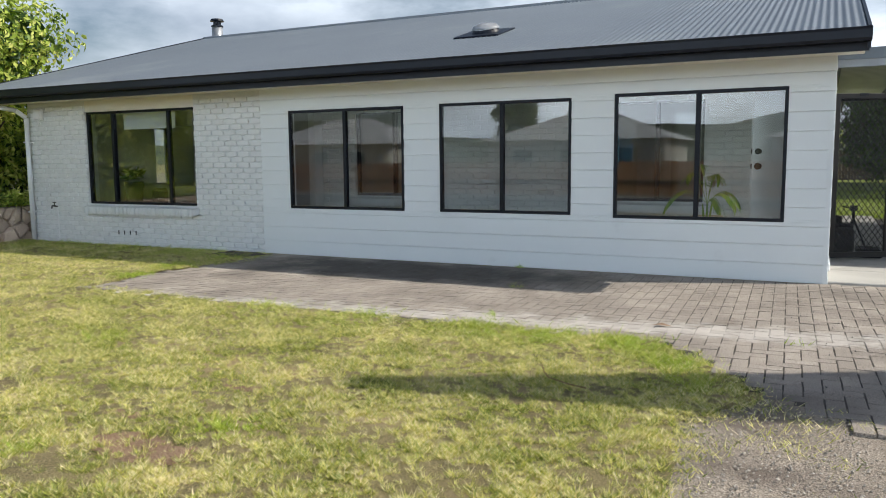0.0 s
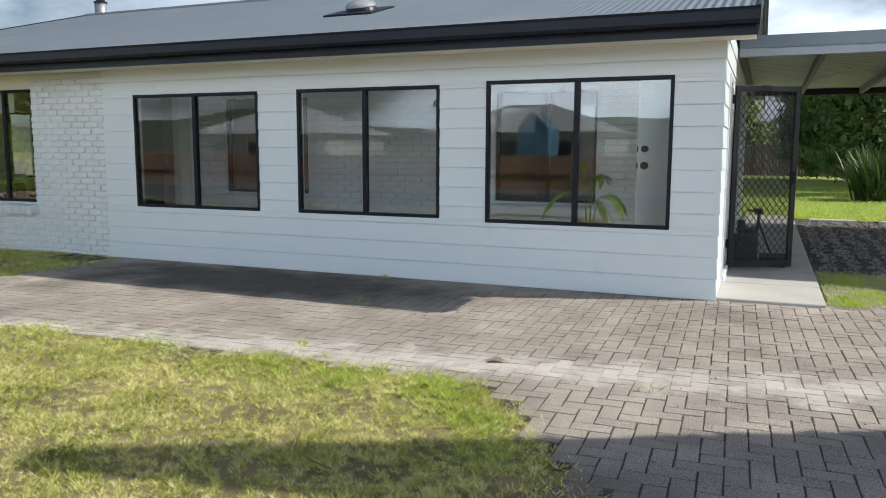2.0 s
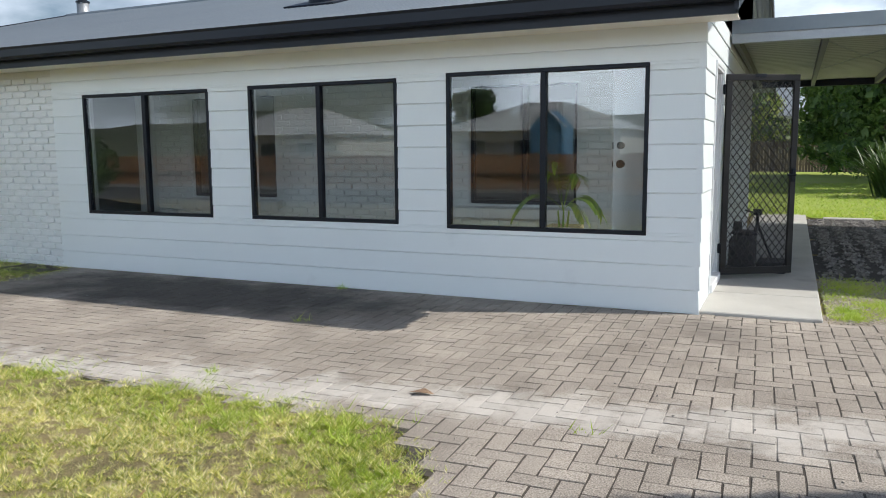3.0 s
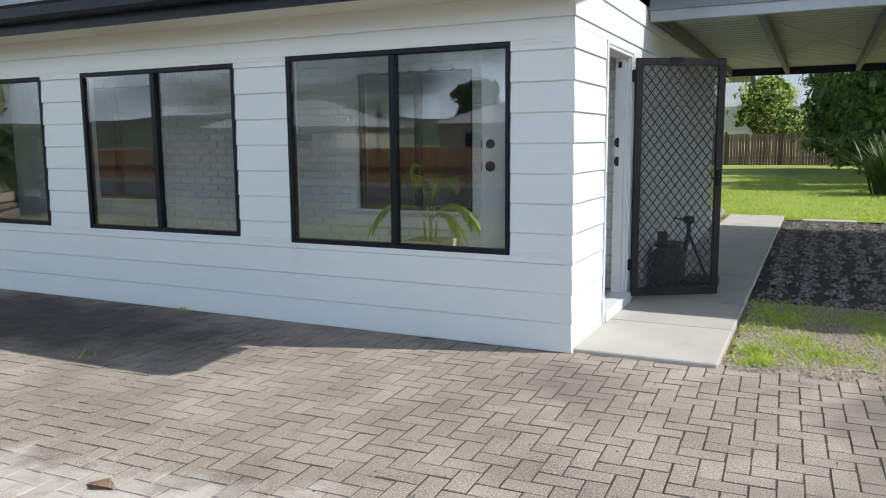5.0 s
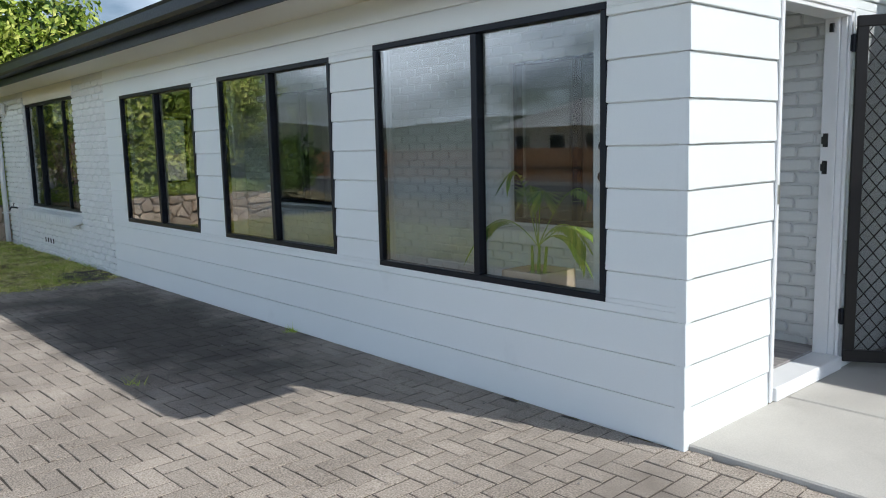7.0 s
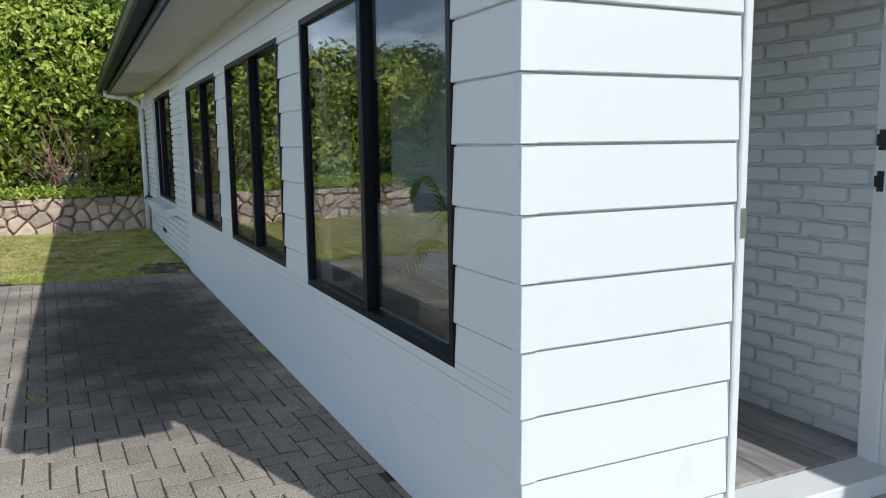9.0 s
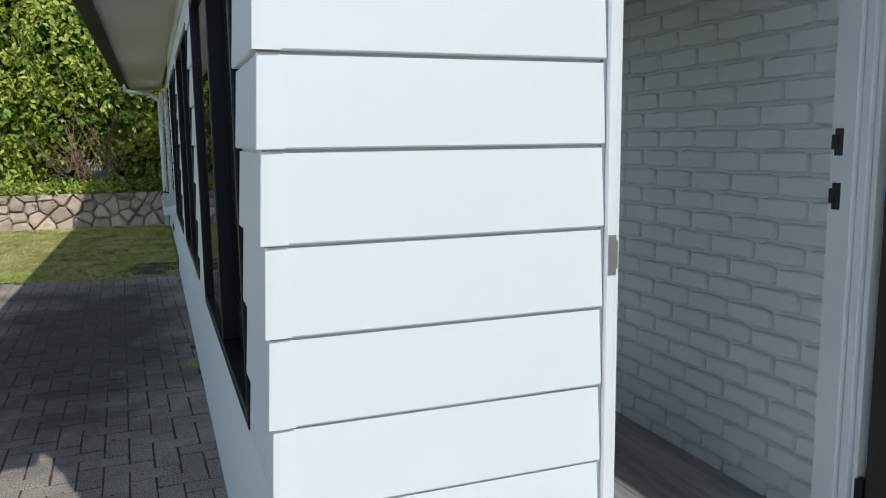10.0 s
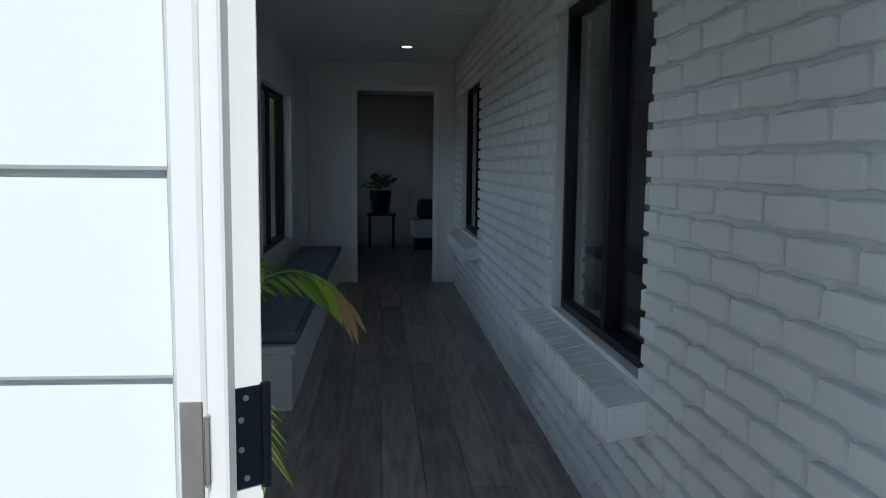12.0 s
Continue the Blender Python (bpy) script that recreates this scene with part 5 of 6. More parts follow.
# ---------------------------------------------------------------- planting
def leaves(centres, normals, size, rng, width=0.42, jitter=0.9):
    """Folded diamond leaves: verts and faces for all of them at once."""
    n_ = len(centres)
    nrm = normals + rng.normal(0, jitter, (n_, 3))
    nrm /= np.linalg.norm(nrm, axis=1)[:, None] + 1e-9
    ref = rng.normal(0, 1, (n_, 3))
    ref[:, 2] -= 0.5
    d = np.cross(nrm, np.cross(ref, nrm))
    d /= np.linalg.norm(d, axis=1)[:, None] + 1e-9
    w = np.cross(d, nrm)
    s = size * rng.uniform(0.6, 1.25, (n_, 1))
    verts = np.empty((n_, 4, 3))
    verts[:, 0] = centres - d * s * 0.5
    verts[:, 1] = centres + w * s * width * 0.5 + nrm * s * 0.08
    verts[:, 2] = centres + d * s * 0.5 - nrm * s * 0.06
    verts[:, 3] = centres - w * s * width * 0.5 + nrm * s * 0.08
    base = np.arange(n_)[:, None] * 4
    faces = np.concatenate([base + np.array([[0, 1, 2]]), base + np.array([[0, 2, 3]])])
    return verts.reshape(-1, 3), faces


def crown(blobs, n_, size, mat, parent, rng, name="crown", width=0.42, inner=True):
    """Leaves scattered over lumpy blobs (x, y, z, radius, squash), with gaps; callers add a second, dark-coloured mass
    behind as the inner shade.
    """
    blobs = np.array(blobs, float)
    share = blobs[:, 3] ** 2
    pick = rng.choice(len(blobs), n_, p=share / share.sum())
    u = rng.normal(0, 1, (n_, 3))
    u /= np.linalg.norm(u, axis=1)[:, None]
    lump = 1 + 0.16 * np.sin(u[:, 0] * 7 + pick) * np.sin(u[:, 1] * 6 + pick * 2) + 0.12 * np.sin(u[:, 2] * 9 + pick)
    r = blobs[pick, 3] * lump * (1 - rng.beta(1, 5, n_) * 0.6)
    c = blobs[pick, :3] + u * r[:, None] * np.c_[np.ones(n_), np.ones(n_), blobs[pick, 4]]
    v, f = leaves(c, u, size, rng, width, 0.6)
    ob = quick_mesh(name, v, f, mat, parent)
    return ob


def trunk(parent, x, y, z0, height, r, rng, limbs=5, reach=1.2):
    bm = bmesh.new()
    p = Vector((x, y, z0))
    pts = [p]
    for k in range(1, 6):
        pts.append(Vector((x + rng.normal(0, 0.08), y + rng.normal(0, 0.08), z0 + height * k / 5)))
    for k, (a, b) in enumerate(zip(pts, pts[1:])):
        cyl(bm, a, b, r * (1 - 0.14 * k), r * (1 - 0.14 * (k + 1)), n=9)
    for k in range(limbs):
        ang = 6.28 * k / limbs + rng.uniform(-0.4, 0.4)
        a = pts[2 + k % 3]
        b = a + Vector((math.cos(ang) * reach, math.sin(ang) * reach, reach * rng.uniform(0.5, 1.0)))
        cyl(bm, a, b, r * 0.45, r * 0.12, n=7)
    return part("trunk", bm, M_BARK, parent)


rng = np.random.default_rng(5)
# raised bank behind the stone wall
bm = bmesh.new()
bank_n = 24
for i in range(bank_n + 1):
    for j in range(9):
        x = -12.92 - j * 2.2
        y = -9.0 + i * 1.0
        fall = min(max((y + 8.2) / 3.6, 0.0), 1.0)
        bm.verts.new((x, y, -0.06 + fall * (0.61 + 0.12 * noise.noise((x * 0.6, y * 0.6, 2)) + 0.06 * j if j else 0.62)))
bm.verts.ensure_lookup_table()
for i in range(bank_n):
    for j in range(8):
        q = i * 9 + j
        bm.faces.new((bm.verts[q], bm.verts[q + 1], bm.verts[q + 10], bm.verts[q + 9]))
bmesh.ops.recalc_face_normals(bm, faces=bm.faces)
part("ground_bank", bm, M_SOIL)
tagged(bpy.data.objects["ground_bank"], "raised earth bank behind the stone wall", "bank", kind="structure")

# stone retaining wall: cells of uneven stones
stone_wall = thing("stone_wall", "low retaining wall of pinkish brown field stones", "stone wall", kind="structure")
part("wall_core", boxes((-13.1, -12.80, -4.75, 0.9, -0.04, 0.54)), M_STONE_GAP, stone_wall)
r7 = random.Random(7)
seeds = []
for j in range(4):
    y = -4.65
    while y < 0.9:
        seeds.append((y + r7.uniform(-0.07, 0.07), 0.07 + j * 0.155 + r7.uniform(-0.045, 0.045)))
        y += r7.uniform(0.2, 0.42)


def clip(poly, px, py, nx, ny):
    out = []
    for (ax, ay), (bx, by) in zip(poly, poly[1:] + poly[:1]):
        da, db = (ax - px) * nx + (ay - py) * ny, (bx - px) * nx + (by - py) * ny
        if da <= 0:
            out.append((ax, ay))
        if da * db < 0:
            t = da / (da - db)
            out.append((ax + (bx - ax) * t, ay + (by - ay) * t))
    return out


for sy, sz in seeds:
    poly = [(sy - 0.4, -0.03), (sy + 0.4, -0.03), (sy + 0.4, 0.585), (sy - 0.4, 0.585)]
    for ty, tz in seeds:
        if (ty, tz) != (sy, sz) and abs(ty - sy) < 0.85:
            d = math.hypot(ty - sy, tz - sz)
            ux, uz = (ty - sy) / d, (tz - sz) / d
            poly = clip(poly, (sy + ty) / 2 - ux * 0.005, (sz + tz) / 2 - uz * 0.005, ux, uz)
            if len(poly) < 3:
                break
    if len(poly) < 3:
        continue
    cy, cz = sum(p[0] for p in poly) / len(poly), sum(p[1] for p in poly) / len(poly)
    proud = r7.uniform(0.04, 0.11)
    # broken outline: each edge in three, with a rough line, and rounded corners
    rough = []
    for (ya, za), (yb, zb) in zip(poly, poly[1:] + poly[:1]):
        for q in (0.12, 0.5, 0.88):
            rough.append((ya + (yb - ya) * q + r7.uniform(-0.009, 0.006) * (1 if ya > cy else -1), za + (zb - za) * q + r7.uniform(-0.009, 0.006) * (1 if za > cz else -1)))
    bm = bmesh.new()
    rings = []
    tilt_y, tilt_z = r7.uniform(-0.10, 0.10), r7.uniform(-0.12, 0.06)
    for depth_, shrink in ((0.0, 0.98), (proud * 0.55, 0.95), (proud * 0.9, 0.84), (proud, 0.55)):
        rings.append([bm.verts.new((-12.80 + depth_ + (depth_ > 0) * (tilt_y * (y - cy) + tilt_z * (z - cz) + r7.uniform(-0.007, 0.007)), cy + (y - cy) * shrink, cz + (z - cz) * shrink)) for y, z in rough])
    for a, b in zip(rings, rings[1:]):
        for k in range(len(rough)):
            bm.faces.new((a[k], a[(k + 1) % len(rough)], b[(k + 1) % len(rough)], b[k]))
    bm.faces.new(rings[-1])
    bmesh.ops.recalc_face_normals(bm, faces=bm.faces)
    part("stone", bm, M_STONE, stone_wall)

# tall hedge of shrubs on the bank
for k, (hy, hh) in enumerate(((-6.1, 1.4), (-4.1, 3.2), (-1.6, 5.2), (0.6, 4.2))):
    shrub = thing("hedge_shrub", "tall dense evergreen shrub with glossy yellow-green leaves behind the stone wall", "shrub", "hedge on the bank")
    trunk(shrub, -15.0, hy, 0.3, min(2.6, hh * 0.6), 0.12, rng, 6, min(1.0, hh * 0.3))
    blobs = []
    for q in range(30):
        z = 0.75 + (hh - 1.0) * (q / 29) ** 0.9
        rad = rng.uniform(0.6, 1.05)
        blobs.append((-14.95 + rng.uniform(-0.9, 0.75), hy + rng.uniform(-1.5, 1.5) * (1.0 if hy > -5 else 0.45), z, rad * (1.0 if hy > -5 else 0.75), 0.9))
    crown(blobs, 17000 if hy > -5 else 6000, 0.14 if hy > -5 else 0.16, M_HEDGE if hy > -5 else M_HEDGE_DARK, shrub, rng, width=0.5)
    # leaves in a dark green behind, the hedge's inner shade put into colour
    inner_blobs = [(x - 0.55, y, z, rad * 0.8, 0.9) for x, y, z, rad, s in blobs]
    crown(inner_blobs, 3500, 0.3, M_HEDGE_DARK, shrub, rng, "inner_shade_foliage", 0.8)
bare = thing("dry_shrub", "bare reddish twigs of a dry shrub in the hedge", "shrub")
bm = bmesh.new()
for k in range(38):
    p = Vector((-13.75 + rng.uniform(-0.2, 0.25), -1.35 + rng.uniform(-0.5, 0.5), 0.75 + rng.uniform(0, 0.4)))
    q = p + Vector((rng.uniform(-0.2, 0.4), rng.uniform(-0.7, 0.7), rng.uniform(0.3, 1.2)))
    cyl(bm, p, q, 0.010, 0.004, n=5)
part("branchwork", bm, material("dry_twigs", (0.20, 0.11, 0.08), (0.34, 0.22, 0.16), 5, 60, 0.9, 0.3), bare)
# ground cover along the top of the wall
n_ = 9000
c = np.c_[-13.15 + rng.normal(0, 0.22, n_), rng.uniform(-4.9, 1.2, n_), 0.60 + np.abs(rng.normal(0, 0.09, n_))]
v, f = leaves(c, np.tile((0.4, 0, 1.0), (n_, 1)), 0.09, rng)
tagged(quick_mesh("ground_cover", v, f, M_HEDGE), "low leafy ground cover along the wall's top", "ground cover", kind="stuff")


# ---------------------------------------------------------------- grass
def tuft(p):
    """Blades stand taller and shorter in small tufts, 5 to 15 cm apart."""
    x, y = p[:, 0] + 0.03 * np.sin(p[:, 1] * 23 + 1), p[:, 1] + 0.03 * np.sin(p[:, 0] * 19)
    n = np.sin(x * 41 + 2 * np.sin(y * 7)) * np.sin(y * 47 + 2 * np.sin(x * 9)) + 0.7 * np.sin(x * 17 + 3 * np.sin(y * 5)) * np.sin(y * 15 + 1.7 * np.sin(x * 11))
    return np.clip(0.75 + 0.95 * n, 0.15, 2.1)


def blades(name, pts, height, width, mat, rng, lean=0.5):
    """Single blades standing at pts (n, 3)."""
    n_ = len(pts)
    a = rng.uniform(0, 6.283, n_)
    h = height * rng.uniform(0.45, 1.2, n_) * tuft(pts)
    w = width * rng.uniform(0.7, 1.3, n_)
    side_ = np.c_[np.cos(a), np.sin(a), np.zeros(n_)] * w[:, None] * 0.5
    b = rng.uniform(0, 6.283, n_)
    tip = np.c_[np.cos(b) * lean * h, np.sin(b) * lean * h, h]
    verts = np.empty((n_, 3, 3))
    verts[:, 0], verts[:, 1], verts[:, 2] = pts - side_, pts + side_, pts + tip
    return quick_mesh(name, verts.reshape(-1, 3), np.arange(n_ * 3).reshape(-1, 3), mat)


BARE = [(-2.87, -6.43, 0.37, 0.14), (-3.14, -5.53, 0.14, 0.05), (-3.4, -6.15, 0.15, 0.06), (-2.15, -6.9, 0.28, 0.08)]


def bare_here(x, y):
    return any(((x - bx) / ra) ** 2 + ((y - by) / rb) ** 2 < 1 + 0.9 * noise.noise((x * 7, y * 7, 4)) for bx, by, ra, rb in BARE)


def lawn_points(n_, x0, x1, y0, y1, inside, ragged=0.0, house=-0.03):
    """Places for blades, thicker and thinner in patches; ragged: how far single blades stray over the edge; none grow between the house line and y 0."""
    cell = 0.05
    nx, ny_ = int((x1 - x0) / cell) + 1, int((y1 - y0) / cell) + 1
    dens = np.zeros((nx, ny_))
    for i in range(nx):
        for j in range(ny_):
            x, y = x0 + (i + 0.5) * cell, y0 + (j + 0.5) * cell
            if inside(x, y):
                dens[i, j] = 0.82 + 0.45 * noise.noise((x * 1.7, y * 1.7, 0.5)) + 0.85 * noise.noise((x * 9, y * 9, 8))
                if bare_here(x, y):
                    dens[i, j] *= 0.15
    xs, ys_ = rng.uniform(x0, x1, n_), rng.uniform(y0, y1, n_)
    gi = np.clip(((xs + rng.normal(0, ragged, n_) - x0) / cell).astype(int), 0, nx - 1)
    gj = np.clip(((ys_ + rng.normal(0, ragged, n_) - y0) / cell).astype(int), 0, ny_ - 1)
    hold = rng.uniform(0, 1, n_) < dens[gi, gj]
    return np.c_[xs, ys_, np.full(n_, -0.008)][hold & ((ys_ < house) | (ys_ > 0.0) & (house < -1))]


pts = np.concatenate([lawn_points(1150000, -6.5, -0.1, -7.2, -3.1, on_front_lawn, 0.07), lawn_points(800000, -12.7, -6.5, -6.0, -0.02, on_front_lawn, 0.07)])
tagged(blades("lawn_grass", pts, 0.022, 0.0060, M_GRASS, rng, 1.1), "short dry yellow-green lawn grass", "grass", kind="stuff")
for bx, by, ra, rb in BARE:
    tagged(patch("bare_patch", lambda x, y, bx=bx, by=by, ra=ra, rb=rb: ((x - bx) / ra) ** 2 + ((y - by) / rb) ** 2 < 1 + 0.5 * noise.noise((x * 7, y * 7, 4)), bx - 1.5 * ra, bx + 1.5 * ra, by - 1.5 * rb, by + 1.5 * rb, 0.03, M_EARTH, -0.001, 0.008, 9.0), "bare red-brown earth patch in the lawn", "earth patch", kind="structure")
# fresh tufts at the paving's edge and beside the path
tufts = []
for cx, cy, rad, n_ in ((-1.95, -3.5, 0.35, 2600), (-1.3, -3.5, 0.28, 2600), (-2.5, -3.5, 0.4, 1800), (-0.9, -3.9, 0.22, 1300), (-3.6, -3.5, 0.4, 1200), (-4.6, -3.5, 0.4, 1000), (-2.72, -6.1, 0.16, 800), (-3.45, -6.75, 0.14, 400), (-0.75, -4.3, 0.2, 900), (-5.0, -4.9, 0.3, 800),
                        (1.15, 0.55, 0.16, 500), (1.35, 0.95, 0.22, 800), (1.6, 0.6, 0.2, 450), (2.0, 1.1, 0.25, 600), (2.4, 0.75, 0.2, 400), (1.3, 1.75, 0.35, 900), (1.9, 1.9, 0.4, 900), (2.6, 1.8, 0.35, 800), (1.15, 0.3, 0.12, 500), (3.0, 1.4, 0.4, 1400),
                        (-7.5, -0.6, 0.35, 1200), (-7.6, -1.6, 0.35, 1200), (-8.6, -0.3, 0.6, 1800), (-7.45, -2.4, 0.3, 900), (-10.0, -0.25, 0.8, 1800), (-11.6, -0.3, 0.7, 1500)):
    d = rng.normal(0, 0.5, (n_, 2)) * rad
    tufts.append(np.c_[cx + d[:, 0], cy + d[:, 1], np.full(n_, -0.008)])
tufts = np.concatenate(tufts)
tagged(blades("grass_tufts", tufts, 0.040, 0.006, M_FRESH, rng, 1.0), "taller fresh green grass tufts at the edges", "grass", kind="stuff")
weeds = lawn_points(26000, -1.5, 2.2, -7.0, -4.3, lambda x, y: y < -4.3 - 0.55 * (x + 0.33) and noise.noise((x * 2.2, y * 2.2, 7)) > 0.08, 0.05)
tagged(blades("verge_grass", weeds, 0.028, 0.006, M_GRASS, rng, 1.2), "thin dry grass in the gravelly verge", "grass", kind="stuff")
def side_patch(x, y):
    return 0.98 < x < 3.4 and 0.15 + 0.12 * x < y < 2.3 and noise.noise((x * 1.6, y * 1.6, 11)) > -0.05


sides = lawn_points(17000, 0.98, 3.4, 0.1, 2.4, side_patch, 0.05, -9.0)
tagged(blades("path_grass", sides, 0.040, 0.0065, M_FRESH, rng, 1.1), "patchy green grass beside the concrete path", "grass", kind="stuff")
# a few weeds in the paving
wp = []
for cx, cy in ((-2.9, -1.45), (-3.4, -0.06), (-2.6, -2.9), (-0.2, -3.0)):
    d = rng.normal(0, 0.035, (45, 2))
    wp.append(np.c_[cx + d[:, 0], np.minimum(cy + d[:, 1], -0.03), np.full(45, -0.005)])
tagged(blades("paving_weeds", np.concatenate(wp), 0.05, 0.006, M_FRESH, rng, 0.9), "small weeds in the paving joints", "weeds", kind="stuff")
# back lawn
tagged(patch("lawn_back", lambda x, y: (x > -1.0 and y > 10.1 or x < 0.0) and (x > 0.96 or y > 10.5), -14.0, 22.0, 10.0, 41.5, 0.5, material("back_lawn_ground", (0.20, 0.27, 0.03), (0.40, 0.46, 0.08), 0.5, 14, 0.95, 1.0, 0.04, stain=(0.30, 0.30, 0.09), stain_scale=0.3, stain_at=0.55), -0.004, 0.012, 0.5), "sunny green back lawn", "lawn", kind="structure")
bp = np.c_[rng.uniform(-1, 6, 26000), 10.2 + 16 * rng.uniform(0, 1, 26000) ** 1.6, np.full(26000, -0.005)]
tagged(blades("back_lawn_grass", bp, 0.05, 0.02, M_FRESH, rng, 0.9), "green back lawn grass", "grass", kind="stuff")

# gravel stones, thrown in loose rows under the carport and on the soil
def stones(name, pts, size, mat, rng, label):
    n_ = len(pts)
    base = np.array([(1, 0, 0), (-1, 0, 0), (0, 1, 0), (0, -1, 0), (0, 0, 0.7), (0, 0, -0.7)], float)
    tri = np.array([(0, 2, 4), (2, 1, 4), (1, 3, 4), (3, 0, 4), (2, 0, 5), (1, 2, 5), (3, 1, 5), (0, 3, 5)])
    s = size * rng.uniform(0.5, 1.4, (n_, 1, 1))
    v = base[None] * s * rng.uniform(0.6, 1.3, (n_, 1, 3)) + rng.normal(0, size * 0.15, (n_, 6, 3))
    a = rng.uniform(0, 6.28, n_)
    rot = np.stack([np.stack([np.cos(a), -np.sin(a), 0 * a], -1), np.stack([np.sin(a), np.cos(a), 0 * a], -1), np.stack([0 * a, 0 * a, 1 + 0 * a], -1)], 1)
    v = np.einsum("nij,nkj->nki", rot, v) + pts[:, None]
    f = tri[None] + np.arange(n_)[:, None, None] * 6
    ob = quick_mesh(name, v.reshape(-1, 3), f.reshape(-1, 3), mat, flat=True)
    return tagged(ob, label, "gravel", kind="stuff")


n_ = 16000
gx, gy_ = rng.uniform(0.97, 4.2, n_), rng.uniform(2.3, 9.7, n_)
wob = 0.55 * np.sin(gy_ * 3.1 + 0.7) + 0.45 * np.sin(gy_ * 7.3 + gx * 2.0)
keep = (np.sin(gx * 2 * math.pi / 0.27 + wob + rng.normal(0, 0.55, n_)) > -0.25) & (np.sin(gy_ * 2 * math.pi / 0.53 + 1.3 * np.sin(gx * 2.7) + rng.normal(0, 0.6, n_)) > -0.75)
stones("gravel_stones", np.c_[gx, gy_, np.full(n_, 0.004)][keep], 0.022, M_PEBBLE, rng, "pale stones in rows on dark gravel")
n_ = 7000
gx, gy_ = rng.uniform(-1.6, 2.2, n_), rng.uniform(-7, -4.3, n_)
keep = np.array([not on_front_lawn(x, y) and y < -4.4 - 0.55 * (x + 0.33) for x, y in zip(gx, gy_)])
stones("verge_stones", np.c_[gx, gy_, np.full(n_, -0.006)][keep], 0.007, M_PALE_PEBBLE, rng, "small stones in the verge")
n_ = 3500
stones("path_stones", np.c_[rng.uniform(0.97, 3.2, n_), rng.uniform(0.03, 2.4, n_), np.full(n_, -0.004)], 0.010, M_PALE_PEBBLE, rng, "small stones beside the path")
n_ = 420
lx, ly = rng.uniform(-7.0, 2.0, n_), rng.uniform(-4.2, -0.05, n_)
keep = np.array([on_paving(x, y) for x, y in zip(lx, ly)])
stones("paving_litter", np.c_[lx, ly, np.full(n_, 0.004)][keep], 0.006, M_PEBBLE, rng, "grit and leaf crumbs on the paving")

twig = thing("twig", "thin dry twig lying on the lawn", "twig")
bm = bmesh.new()
tp = [(-1.62, -4.42), (-1.56, -4.56), (-1.50, -4.66), (-1.36, -4.74), (-1.24, -4.78)]
for (xa, ya), (xb, yb) in zip(tp, tp[1:]):
    cyl(bm, (xa, ya, 0.035), (xb, yb, 0.035), 0.004, n=6)
part("stick", bm, M_DRY, twig)
dead_leaf = thing("dead_leaf", "curled brown dead leaf on the paving", "leaf")
bm = bmesh.new()
lv = [bm.verts.new(p) for p in ((-1.26, -2.80, 0.006), (-1.19, -2.83, 0.022), (-1.10, -2.79, 0.008), (-1.18, -2.75, 0.024))]
bm.faces.new((lv[0], lv[1], lv[3]))
bm.faces.new((lv[1], lv[2], lv[3]))
part("blade", bm, M_EARTH, dead_leaf)
tagged(patch("soil_drain", lambda x, y: ((x + 7.65) / 0.45) ** 2 + ((y + 0.33) / 0.28) ** 2 < 1 + 0.8 * noise.noise((x * 6, y * 6, 2)), -8.4, -7.0, -0.8, -0.02, 0.04, M_BED, 0.012, 0.02, 8.0), "dark damp soil at the foot of the brick wall", "soil", kind="structure")

# ---------------------------------------------------------------- back garden
fence = thing("paling_fence", "weathered brown paling fence across the back garden", "fence")
fy = 41.8
fx = -12.0
pm = boxes((-0.07, 0.07, -0.01, 0.01, 0.0, 1.75), bevel=0.004)
first = part("paling", pm, M_PALING, fence)
first.matrix_basis = pose(fx, fy, -0.03)
rf = random.Random(3)
for k in range(1, 190):
    ob = new("paling", first.data)
    ob.parent, ob.matrix_basis = fence, pose(fx + k * 0.155, fy, -0.03 + rf.uniform(-0.03, 0.03), 0, rf.uniform(-0.6, 0.6), 0)
for z in (0.35, 1.4):
    part("rail", boxes((fx, fx + 30, fy + 0.012, fy + 0.06, z, z + 0.09)), M_PALING, fence)
for k in range(11):
    part("post", boxes((fx + k * 2.9 - 0.06, fx + k * 2.9 + 0.06, fy - 0.07, fy - 0.012, -0.03, 1.85)), M_BARK, fence)


def tree(name, x, y, height, rad, n_, size, mat, label, squash=0.9, low=0.35):
    t = thing(name, label, "tree")
    trunk(t, x, y, -0.04, height * 0.55, 0.14 + 0.02 * height, rng, 6, rad * 0.55)
    blobs = []
    for q in range(16):
        a = rng.uniform(0, 6.28)
        rr = rad * rng.uniform(0, 0.75)
        blobs.append((x + rr * math.cos(a), y + rr * math.sin(a), height * rng.uniform(low, 0.88), rad * rng.uniform(0.3, 0.5), squash))
    crown(blobs, n_, size, mat, t, rng)
    # inner leaves always dark green, colouring in the shade within the crown
    crown([(b[0], b[1], b[2], b[3] * 0.8, b[4]) for b in blobs], n_ // 5, size * 2.2, M_HEDGE_DARK, t, rng, "inner_shade_foliage", 0.8)
    return t


